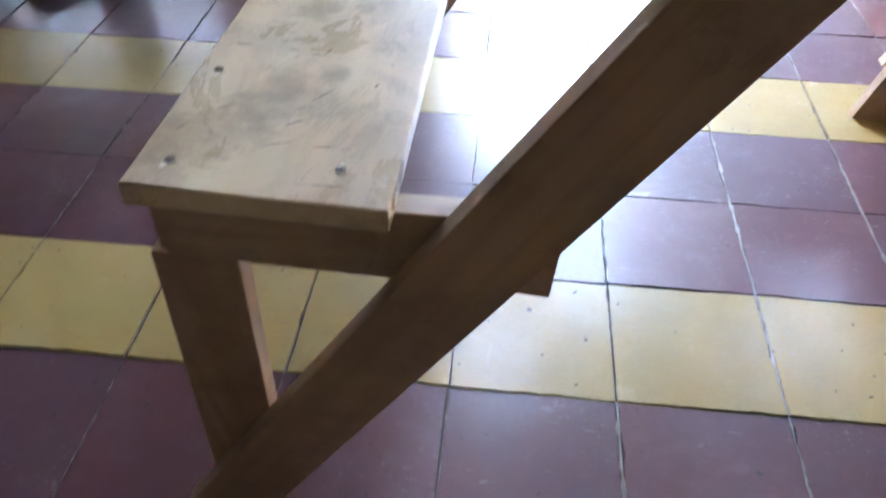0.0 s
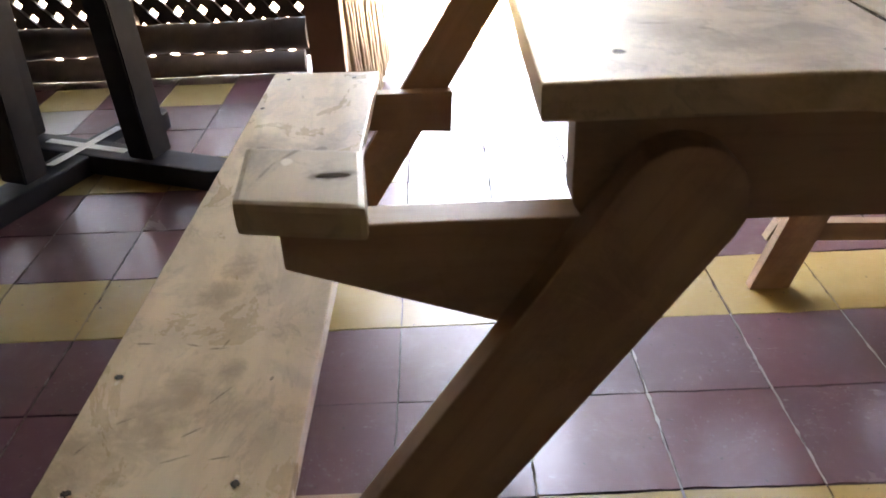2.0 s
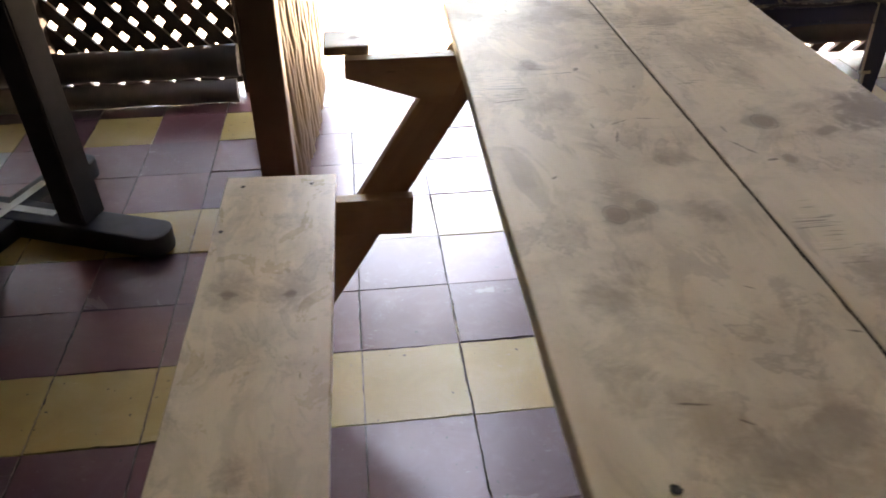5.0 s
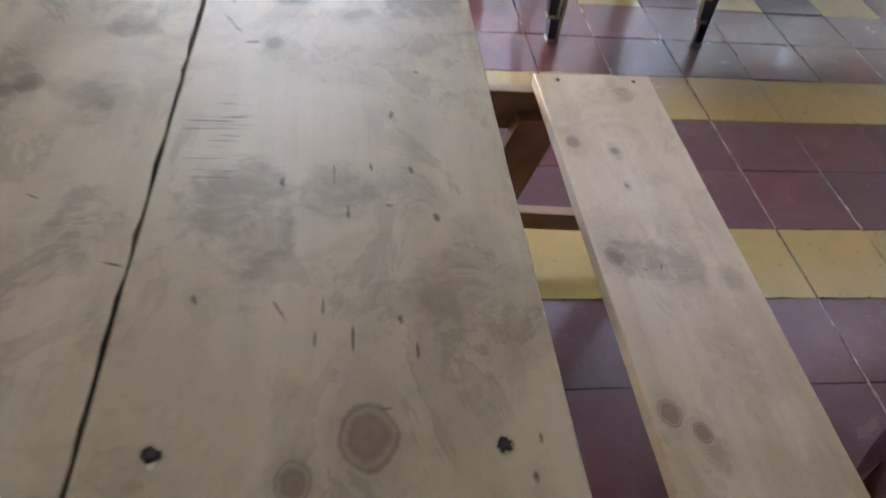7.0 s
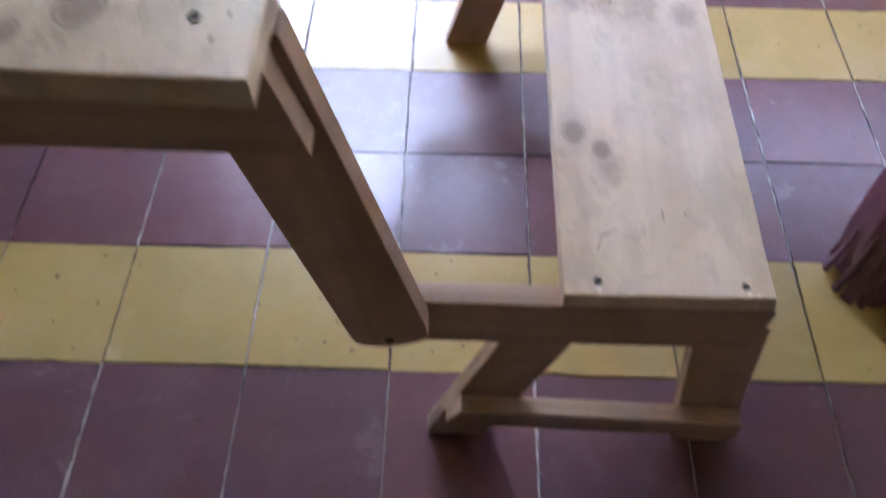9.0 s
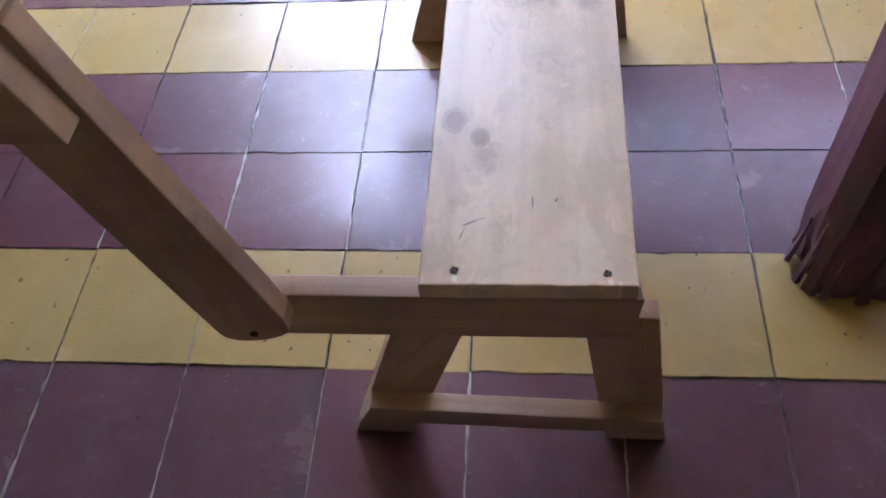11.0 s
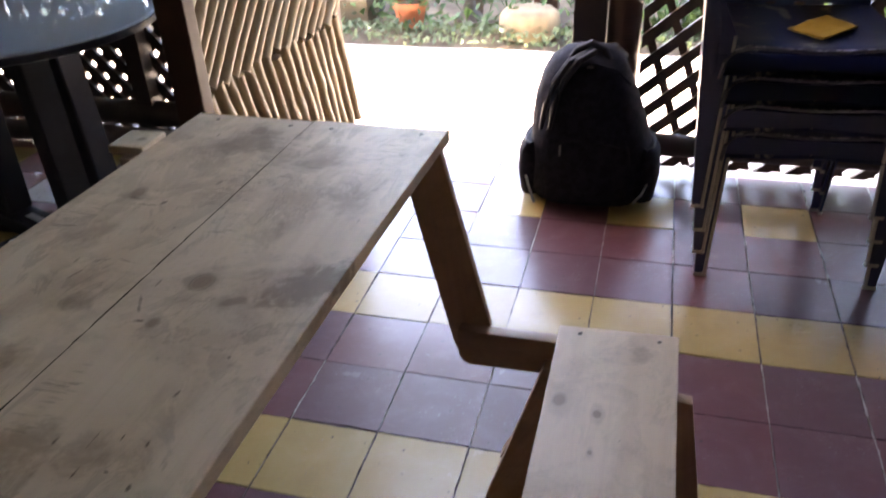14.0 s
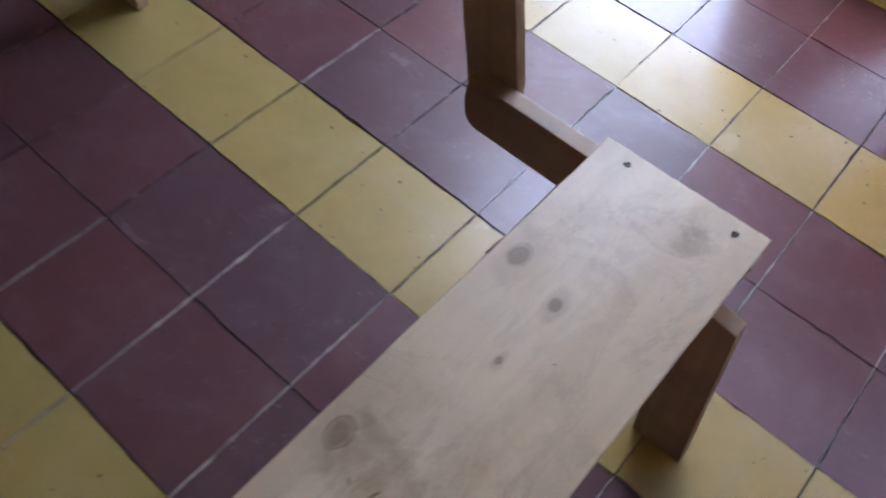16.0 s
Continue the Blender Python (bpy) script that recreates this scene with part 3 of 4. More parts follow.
def screw(parent, x, y, z, r=0.0045):
    """A screw sunk in its dark, slightly torn hole."""
    seed = int(1000 * (x + y) + 500)
    part("screw_hole", lathe([(r * 0.8, 0.0), (r * 0.8, 0.0006), (r * 0.6, 0.0007)], (x, y, z - 0.0003), 18, 0.28, seed), M["pit"], parent)
    part("screw_head", lathe([(r * 0.42, 0.0005), (r * 0.40, 0.0009), (r * 0.2, 0.0008)], (x + 0.0004, y - 0.0003, z - 0.0003), 10), M["rust"], parent)


# ---------------------------------------------------------------- the table whose two halves are benches with folded backs
def left_unit():
    unit = thing("convertible_bench", "pale pine convertible bench with armrests, back folded into half a table", "bench", (-0.62, 0.28, 0), "convertible benches forming a table")
    seat = part("seat", plank([(-0.820, -0.179), (-0.632, -0.187), (-0.618, 0.775), (-0.798, 0.784)], 0.403, 0.423, 3), M["seat_a"], unit, "worn pine seat board")
    for x, y in ((-0.672, -0.146), (-0.794, -0.149), (-0.799, -0.021), (-0.657, 0.746), (-0.769, 0.749), (-0.790, 0.616)):
        screw(seat, x, y, 0.423)
    top = part("tabletop_board", plank([(-0.465, -0.200), (-0.2430, -0.201), (-0.2290, 0.752), (-0.437, 0.757)], 0.700, 0.720, 4, curl=0.014), M["top_a"], unit, "weathered pine tabletop board with knots")
    for x, y in ((-0.419, -0.150), (-0.277, -0.146), (-0.391, 0.734), (-0.259, 0.727)):
        screw(top, x, y, 0.720 + warp(x, y, -0.2430, 0.014), 0.004)
    for far in (False, True):
        dx = 0.020 if far else 0.0
        inner = (0.715, 0.738) if far else (-0.163, -0.140)
        outer = (0.739, 0.762) if far else (-0.187, -0.164)
        part("seat_rail", prism([(x + dx, z) for x, z in ((-0.812, 0.350), (-0.805, 0.344), (-0.60, 0.335), (-0.516, 0.330), (-0.511, 0.402), (-0.812, 0.402))], 1, *inner), M["frame_a"], unit)
        part("upright_leg", prism([(x + dx, z) for x, z in ((-0.826, 0), (-0.755, 0), (-0.753, 0.345), (-0.822, 0.345))], 1, *inner), M["frame_c"], unit)
        part("slanted_leg", prism([(x + dx, z) for x, z in upto((bar(-0.848, -0.063, -0.397, 0.659, 0.068, False, True) if far else bar(-0.857, -0.063, -0.3865, 0.659, 0.0695, False, True)), 0)], 1, *outer), M["frame_b"], unit)
        high = 0.6995 if far else 0.7095
        cleat = [(-0.2475, high), (-0.442, high), (-0.442, 0.665), *arc(-0.422, 0.6575, 0.020, 180, 270, 6), (-0.2475, 0.6355)]
        part("cleat", prism([(x + dx * 0.95, z) for x, z in cleat], 1, *inner), M["frame_a"], unit)
        lift = 0.0 if far else 0.009
        arm = part("armrest", prism([(x + dx * 0.9, z) for x, z in ((-0.606, 0.6430 + lift), (-0.562, 0.6430 + lift), (-0.561, 0.6430), (-0.412, 0.6430), (-0.450, 0.563), (-0.480, 0.571), (-0.606, 0.615))], 1, *inner), M["frame_a"], unit)
        plan = [(-0.618, 0.730), (-0.549, 0.730), (-0.549, 0.806), (-0.618, 0.806)] if far else [(-0.622, -0.188), (-0.551, -0.200), (-0.558, -0.127), (-0.629, -0.115)]
        part("pad", prism(plan, 2, 0.644 + lift, (0.659 if far else 0.664) + lift, 0.004), M["pad"], arm, "short pine pad with a dark knot")
        if not far:
            rng = random.Random(9)
            hole = [(-0.572 + 0.0105 * math.cos(0.35 * k) * rng.uniform(0.75, 1.1), -0.1602 + 0.0034 * math.sin(0.35 * k) * rng.uniform(0.7, 1.2)) for k in range(18)]
            part("knot_hole", prism(hole, 2, 0.6722, 0.67325, 0), M["deep_brown"], arm, "dark open knot in the pad")
    return unit


def right_unit():
    unit = thing("convertible_bench", "pale pine convertible bench without armrests, folded into half a table", "bench", (0.16, 0.28, 0), "convertible benches forming a table")
    seat = part("seat", plank([(0.180, -0.113), (0.367, -0.112), (0.373, 0.723), (0.183, 0.718)], 0.378, 0.400, 5), M["seat_b"], unit, "pale pine seat board with paired knots")
    for x, y in ((0.211, -0.098), (0.342, -0.100), (0.218, 0.700), (0.343, 0.703)):
        screw(seat, x, y, 0.400)
    top = part("tabletop_board", plank([(-0.2412, -0.188), (-0.0205, -0.194), (-0.003, 0.748), (-0.2270, 0.752)], 0.702, 0.722, 6, bow=0.005), M["top_b"], unit, "weathered pine tabletop board with large knots")
    for x, y in ((-0.210, -0.147), (-0.056, -0.148), (-0.040, 0.722), (-0.187, 0.721)):
        screw(top, x, y, 0.722, 0.0045)
    # strip added to darken the open joint; its shade is in the colour
    rng, n = random.Random(15), 60
    edge = [(-0.2414 + 0.0142 * k / n, -0.196 + 0.944 * k / n) for k in range(n + 1)]
    part("packed_grime", prism(edge + [(x - rng.choice((0.0018, 0.0024, 0.0028, 0.0034)), y) for x, y in edge[::-1]], 2, 0.706, 0.7202, 0), M["deep_brown"], top, "dark strip added in the board joint for its grime and shade")
    for far in (False, True):
        dx = 0.011 if far else 0.006
        rail_y = (0.698, 0.721) if far else (-0.112, -0.089)
        swing_y = (0.722, 0.738) if far else (-0.136, -0.113)
        cleat_y = (0.739, 0.7495) if far else (-0.160, -0.137)
        leg_y = (0.674, 0.697) if far else (-0.088, -0.065)
        part("cleat", prism([(x + dx, z) for x, z in ((-0.2400, 0.632), (-0.012, 0.629), (-0.031, 0.7015), (-0.2400, 0.7015))], 1, *cleat_y), M["frame_a"], unit)
        turn = [(0.060, 0.375), (0.058, 0.322), (-0.003, 0.322), (-0.008, 0.340)] if far else [(0.060, 0.375), (0.061, 0.356), (0.053, 0.346), (0.041, 0.340), (0.030, 0.336), (0.020, 0.334), (0.009, 0.334), (-0.001, 0.337), (-0.006, 0.342), (-0.009, 0.350)]
        lean = 0.004 if far else 0.0
        swing = part("swing_arm", prism([(x + lean, z) for x, z in [(-0.089, 0.7015), (-0.018, 0.7015)] + turn], 1, *swing_y), M["frame_c"], unit)
        part("pivot_bolt", tube([(0.026 + lean, swing_y[0] - 0.002, 0.350), (0.026 + lean, swing_y[1] + 0.002, 0.350)], [0.004, 0.004], 8), M["pit"], swing)
        part("seat_rail", prism([(0.372, 0.308), (0.375, 0.3775), (0.012, 0.3775), (0.010, 0.342), (0.013, 0.322), (0.019, 0.312), (0.029, 0.306)], 1, *rail_y), M["frame_a"], unit)
        part("leg", prism([(x + dx, z) for x, z in ((0.049, 0), (0.124, 0), (0.226, 0.34), (0.152, 0.34))], 1, *leg_y), M["frame_b"], unit)
        part("leg", prism([(x + dx, z) for x, z in ((0.370, 0), (0.444, 0), (0.394, 0.304), (0.320, 0.314))], 1, *leg_y), M["frame_c"], unit)
        part("stretcher", prism([(x + dx, z) for x, z in ((0.073, 0.092), (0.426, 0.078), (0.423, 0.114), (0.090, 0.131))], 1, *rail_y), M["frame_a"], unit)
    return unit


# ---------------------------------------------------------------- fence, posts and gate
def clip(poly, x0, x1, z0, z1):
    for axis, limit, keep in ((0, x0, 1), (0, x1, -1), (1, z0, 1), (1, z1, -1)):
        out = []
        for a, b in zip(poly, poly[1:] + poly[:1]):
            ina, inb = keep * (a[axis] - limit) >= 0, keep * (b[axis] - limit) >= 0
            if ina:
                out.append(a)
            if ina != inb:
                f = (limit - a[axis]) / (b[axis] - a[axis])
                out.append((a[0] + f * (b[0] - a[0]), a[1] + f * (b[1] - a[1])))
        poly = out
        if not poly:
            return []
    return poly


def lattice_fence(x0, x1, name_label, beam_z, beam_r, stain, slats):
    fence = thing("lattice_fence", name_label, "fence", ((x0 + x1) / 2, 2.2, 0), "lattice fence sections")
    rng = random.Random(int(100 * (x0 + 5)))
    high = 2.45
    for lean, y, half, pitch in slats:
        k = x0 - high * lean if lean > 0 else x0
        while k < (x1 if lean > 0 else x1 - high * lean):
            j = k + rng.uniform(-0.003, 0.003)
            s = rng.uniform(-0.004, 0.004)
            poly = clip([(j - half, 0.0), (j + half, 0.0), (j + half + s + lean * 2.5, 2.5), (j - half + s + lean * 2.5, 2.5)], x0, x1, 0.03, high)
            if len(poly) > 2:
                part("slat", prism(poly, 1, y - 0.008, y + 0.008, 0), stain, fence)
            k += pitch
    n = 24
    part("beam", tube([(x0 + (x1 - x0) * s / n, 2.150 + rng.uniform(-0.003, 0.003), beam_z + rng.uniform(-0.003, 0.003)) for s in range(n + 1)], [beam_r * rng.uniform(0.93, 1.05) for _ in range(n + 1)], 14), M["beam"], fence, "dark round lower beam")
    part("top_rail", block(x0, x1, 2.17, 2.23, high, high + 0.14), M["lattice"], fence)
    for s in fence.children:
        if s.name.startswith("beam"):
            smooth(s)
    return fence


def gate():
    """Bamboo gate standing open, with culms that lean one way above its middle rail and the other way below."""
    a, b = Vector((-0.772, 1.245, 0)), Vector((-0.712, 2.075, 0))
    along = (b - a).normalized()
    out = Vector((along.y, -along.x, 0))
    long = (b - a).length
    ob = thing("bamboo_gate", "open gate of dry split bamboo culms on a dark wooden frame", "gate", (a + b) / 2)
    turn = Matrix.LocRotScale(a, Matrix((along, -out, Vector((0, 0, 1)))).transposed().to_quaternion(), None)

    def put(name, bm, mat, label=""):
        bm.transform(turn)
        return part(name, bm, mat, ob, label)

    # unseen upper part carried to 2.45 to keep sky off the left floor
    put("stile", block(-0.030, 0.012, -0.047, 0.032, 0.03, 2.45, 0.004), M["post"], "brown free stile")
    put("stile", block(long - 0.04, long, 0.002, 0.052, 0.03, 2.45), M["post"])
    for z in (0.10, 0.53, 1.15, 2.36):
        put("rail", block(0.0125, long - 0.041, 0.006, 0.040, z, z + 0.06), M["post"])
    rng = random.Random(8)

    def culm(u, z0, lean, z1):
        steps, pts, radii = 10, [], []
        r = rng.uniform(0.016, 0.021)
        bend = rng.uniform(-0.008, 0.008)
        node = rng.randint(2, 7)
        u1 = u + lean * (z1 - z0)
        f0, f1 = 0.0, 1.0
        if u1 < 0.0:
            f1 = u / (u - u1)
        if u1 > long:
            f1 = (long - u) / (u1 - u)
        if u < 0.0:
            f0 = -u / (u1 - u)
        if u > long:
            f0 = (u - long) / (u - u1)
        if f1 - f0 < (0.62 if z0 < 0.3 else 0.06):
            return
        for s in range(steps + 1):
            f = f0 + (f1 - f0) * s / steps
            pts.append((u + (u1 - u) * f + bend * math.sin(math.pi * f), -0.018 + rng.uniform(-0.002, 0.002), z0 + (z1 - z0) * f))
            radii.append(r * (1.14 if s in (node, (node + 5) % 11) else 1.0))
        smooth(put("culm", tube(pts, radii, 8), M["bamboo"]), 50)

    u = -1.10
    while u < long + 0.5:
        culm(u, 0.555 + rng.uniform(-0.015, 0.01), 0.85, 2.42)
        u += 0.052
    u = -0.02
    while u < long + 0.2:
        if not 0.10 < u < 0.16:
            culm(u, 0.02 + rng.uniform(0, 0.02), -0.27, 0.55 + rng.uniform(-0.01, 0.02))
        u += 0.047
    return ob


# ---------------------------------------------------------------- stacked chairs
def chair():
    """A moulded plastic armchair, at the origin, facing -y."""
    ob = thing("stacking_chair", "navy plastic armchair splashed with pale paint, in a stack", "chair", group="stack of plastic chairs")
    bm, n = bmesh.new(), 12
    grid = []
    for i in range(n + 1):
        for j in range(n + 1):
            x, y = -0.215 + 0.43 * i / n, -0.225 + 0.43 * j / n
            dip = 0.018 * (math.cos(math.pi * (x / 0.43)) * math.cos(math.pi * (y / 0.46)))
            curl = 0.02 * max(0.0, (-y - 0.17) / 0.055) ** 2
            grid.append(bm.verts.new((x * (1 - 0.10 * (j / n)), y - 0.012 * math.cos(math.pi * x / 0.43), 0.405 - dip - curl)))
    for i in range(n):
        for j in range(n):
            k = i * (n + 1) + j
            bm.faces.new((grid[k], grid[k + n + 1], grid[k + n + 2], grid[k + 1]))
    bmesh.ops.solidify(bm, geom=bm.faces[:], thickness=0.005)
    smooth(part("seat", bm, M["navy"], ob))
    lip = [(-0.205, -0.236, 0.335), (-0.199, -0.240, 0.375), (-0.178, -0.243, 0.402), (-0.135, -0.246, 0.412), (-0.06, -0.250, 0.408), (0.0, -0.251, 0.406)]
    lip += [(-x, y, z) for x, y, z in lip[-2::-1]]
    smooth(part("seat_lip", tube(lip, [0.005, 0.005] + [0.0055] * 7 + [0.005, 0.005], 8), M["scuffed"], ob, "rounded scuffed front edge"), 60)
    for side in range(3):
        apron = bmesh.new()
        a, b = (((-0.195, -0.236), (0.195, -0.236)), ((-0.214, -0.22), (-0.193, 0.20)), ((0.214, -0.22), (0.193, 0.20)))[side]
        cells = []
        for k in range(9):
            f = k / 8
            x, y = a[0] + (b[0] - a[0]) * f, a[1] + (b[1] - a[1]) * f
            if side == 0:
                y -= 0.012 * math.cos(math.pi * x / 0.43)
            drop = 0.036 + 0.012 * abs(2 * f - 1)
            out = 0.004 if side == 0 else 0
            cells.append([apron.verts.new((x, y, 0.398)), apron.verts.new((x * 1.01, y + out, 0.398 - drop)), apron.verts.new((x * 1.015, y - out, 0.392 - drop))])
        for p, q in zip(cells, cells[1:]):
            apron.faces.new((p[0], q[0], q[1], p[1]))
            apron.faces.new((p[1], q[1], q[2], p[2]))
        bmesh.ops.solidify(apron, geom=apron.faces[:], thickness=0.004)
        smooth(part("front_apron" if side == 0 else "side_apron", apron, M["navy"], ob))
    back, rows = bmesh.new(), []
    for k in range(9):
        z = 0.40 + 0.42 * k / 8
        rows.append([back.verts.new((0.20 * (0.98 - 0.12 * (k / 8) ** 3) * s / 5, 0.205 + 0.16 * (k / 8) - 0.05 * (s / 5) ** 2 + 0.03, z)) for s in range(-5, 6)])
    for p, q in zip(rows, rows[1:]):
        for s in range(10):
            if s % 2 == 0 or p is rows[0] or q is rows[-1] or p is rows[-3]:
                back.faces.new((p[s], p[s + 1], q[s + 1], q[s]))
    bmesh.ops.solidify(back, geom=back.faces[:], thickness=0.005)
    smooth(part("backrest", back, M["navy"], ob))
    for side in (-1, 1):
        arm = tube([(side * 0.234, -0.205, 0.41), (side * 0.244, -0.212, 0.52), (side * 0.250, -0.20, 0.605), (side * 0.250, -0.13, 0.628), (side * 0.246, 0.05, 0.63), (side * 0.232, 0.20, 0.64), (side * 0.19, 0.27, 0.68)], [0.02, 0.018, 0.019, 0.022, 0.022, 0.02, 0.014], 10)
        smooth(part("arm", arm, M["navy"], ob), 60)
        for front in (True, False):
            top, foot = ((side * 0.252, -0.222, 0.43), (side * 0.226, -0.232, 0.0)) if front else ((side * 0.185, 0.205, 0.40), (side * 0.165, 0.20, 0.0))
            bm = bmesh.new()
            loops = []
            for k in range(-3 if front else 0, 7):
                f = k / 6 if k > 0 else k / 11
                c = Vector(top).lerp(Vector(foot), f)
                w = (0.074 if front else 0.060) * (1 - f) + 0.027 * f if k >= 0 else 0.074 + 0.017 * k
                s, t = -side, (1 if front else -1)
                shape = [(0, 0), (s * w, 0), (s * w, t * 0.006), (s * 0.006, t * 0.006), (s * 0.006, t * w), (0, t * w)]
                loops.append([bm.verts.new((c.x + p, c.y + q, c.z)) for p, q in shape])
            for p, q in zip(loops, loops[1:]):
                for k in range(6):
                    bm.faces.new((p[k], p[(k + 1) % 6], q[(k + 1) % 6], q[k]))
            bm.faces.new(loops[0])
            bm.faces.new(loops[-1])
            leg = part("leg", bm, M["navy"], ob)
            if front:
                edge = tube([(Vector(top).lerp(Vector(foot), f) + Vector((-side * ((0.074 * (1 - f) + 0.027 * f) - 0.003), -0.001, 0))) for f in (0.0, 0.3, 0.6, 1.0)], [0.0042] * 4, 6)
                part("leg_rib", edge, M["rim"], leg, "pale worn rib")
            rim = prism([(foot[0] - side * p, foot[1] + (1 if front else -1) * q) for p, q in ((-0.003, -0.003), (0.030, -0.003), (0.030, 0.008), (0.008, 0.008), (0.008, 0.030), (-0.003, 0.030))], 2, 0.0, 0.008, 0)
            part("foot_rim", rim, M["rim"], leg, "scuffed pale leg end")
    for child in ob.children_recursive:
        child.data.transform(Matrix.Diagonal((1, 1, 1.03, 1)))
    return ob


# ---------------------------------------------------------------- backpack
def backpack():
    at = Vector((0.122, 1.985, 0))
    ob = thing("backpack", "full black fabric backpack standing upright on the tiles", "backpack", at)

    def shell(levels, seed, sides=36, power=2.7, bulge=0.012):
        rng = random.Random(seed)
        bm, rings = bmesh.new(), []
        for z, w, d, cx, cy in levels:
            ring = []
            for s in range(sides):
                t = 2 * math.pi * s / sides
                c, q = math.cos(t), math.sin(t)
                r = (abs(c) ** power + abs(q) ** power) ** (-1 / power)
                lump = 1 + bulge * 6 * (noise.noise(Vector((c * 1.5, q * 1.5, z * 9 + seed))))
                ring.append(bm.verts.new((at.x + cx + w * r * c * lump, at.y + cy + d * r * q * lump, z)))
            rings.append(ring)
        for a, b in zip(rings, rings[1:]):
            for s in range(sides):
                bm.faces.new((a[s], a[(s + 1) % sides], b[(s + 1) % sides], b[s]))
        bm.faces.new(rings[0][::-1])
        bm.faces.new(rings[-1])
        return bm

    body = shell([(0.0, 0.13, 0.075, 0, 0), (0.012, 0.165, 0.105, 0, 0), (0.05, 0.182, 0.125, 0, 0), (0.12, 0.186, 0.132, 0, 0), (0.20, 0.184, 0.130, 0, 0), (0.28, 0.173, 0.122, -0.012, 0.004),
                  (0.35, 0.156, 0.110, -0.018, 0.008), (0.41, 0.134, 0.095, -0.020, 0.012), (0.455, 0.110, 0.075, -0.018, 0.016), (0.482, 0.076, 0.050, -0.014, 0.02), (0.492, 0.03, 0.022, -0.008, 0.02)], 2)
    main = smooth(part("main_compartment", body, M["cloth"], ob), 70)
    front = shell([(0.02, 0.10, 0.02, 0, -0.098), (0.04, 0.128, 0.026, 0, -0.103), (0.12, 0.134, 0.028, 0, -0.106), (0.20, 0.130, 0.024, 0, -0.104), (0.245, 0.112, 0.014, 0, -0.100), (0.26, 0.08, 0.006, 0, -0.098)], 5)
    pocket = smooth(part("front_pocket", front, M["cloth"], ob), 70)
    part("zipper", tube([(at.x - 0.10, at.y - 0.124, 0.222), (at.x - 0.04, at.y - 0.122, 0.236), (at.x + 0.04, at.y - 0.122, 0.236), (at.x + 0.10, at.y - 0.124, 0.222)], [0.003] * 4, 6), M["cloth"], pocket)
    part("zipper_pull", block(at.x - 0.082, at.x - 0.076, at.y - 0.136, at.y - 0.126, 0.19, 0.222, 0.001), M["zipper"], pocket)
    for side in (-1, 1):
        side_bm = shell([(0.015, 0.02, 0.06, side * 0.172, 0), (0.03, 0.034, 0.085, side * 0.178, 0), (0.10, 0.040, 0.092, side * 0.182, 0), (0.17, 0.038, 0.09, side * 0.180, 0), (0.205, 0.022, 0.08, side * 0.178, 0)], 9 + side)
        pk = smooth(part("side_pocket", side_bm, M["cloth"], ob), 70)
        part("pocket_hem", tube([(at.x + side * 0.178 + 0.024 * math.cos(k * math.pi / 4), at.y + 0.082 * math.sin(k * math.pi / 4), 0.203) for k in range(9)], [0.004] * 9, 6), M["shiny"], pk)
        part("compression_strap", tube([(at.x + side * 0.150, at.y - 0.150, 0.045 + 0.012 * side), (at.x + side * 0.172, at.y - 0.128, 0.075), (at.x + side * 0.186, at.y - 0.10, 0.10)], [0.005, 0.005, 0.004], 6), M["zipper"], ob, "grey strap end")
        part("shoulder_strap", tube([(at.x + side * 0.05, at.y + 0.045, 0.478), (at.x + side * 0.075, at.y + 0.105, 0.43), (at.x + side * 0.085, at.y + 0.140, 0.32), (at.x + side * 0.10, at.y + 0.130, 0.16), (at.x + side * 0.12, at.y + 0.10, 0.06)], [0.014, 0.02, 0.021, 0.018, 0.008], 8), M["shiny"], ob)
    part("carry_handle", tube([(at.x - 0.075, at.y - 0.035, 0.455), (at.x - 0.050, at.y - 0.028, 0.488), (at.x - 0.010, at.y - 0.020, 0.505), (at.x + 0.030, at.y - 0.024, 0.488), (at.x + 0.048, at.y - 0.035, 0.462)], [0.008, 0.011, 0.012, 0.011, 0.008], 8), M["shiny"], ob)
    for k, (dx, dz) in enumerate(((0.0, 0.0), (0.026, 0.006))):
        part("loose_strap", tube([(at.x - 0.020 + dx, at.y - 0.050, 0.486 + dz), (at.x - 0.066 + dx, at.y - 0.074, 0.462 + dz), (at.x - 0.104 + dx, at.y - 0.094, 0.408 + dz), (at.x - 0.128 + dx, at.y - 0.112, 0.340), (at.x - 0.140 + dx, at.y - 0.122, 0.270)], [0.009, 0.013, 0.012, 0.010, 0.006], 8), M["shiny"], ob, "folded shoulder strap")
    part("top_zipper", tube([(at.x - 0.118, at.y - 0.045, 0.395), (at.x - 0.07, at.y - 0.062, 0.442), (at.x, at.y - 0.066, 0.458), (at.x + 0.07, at.y - 0.060, 0.440), (at.x + 0.112, at.y - 0.045, 0.395)], [0.004] * 5, 6), M["cloth"], main)
    part("emblem", lathe([(0.011, 0), (0.011, 0.003), (0.006, 0.004)], (at.x - 0.006, at.y - 0.072, 0.448), 10), M["zipper"], main, "small pale metal emblem")
    return ob


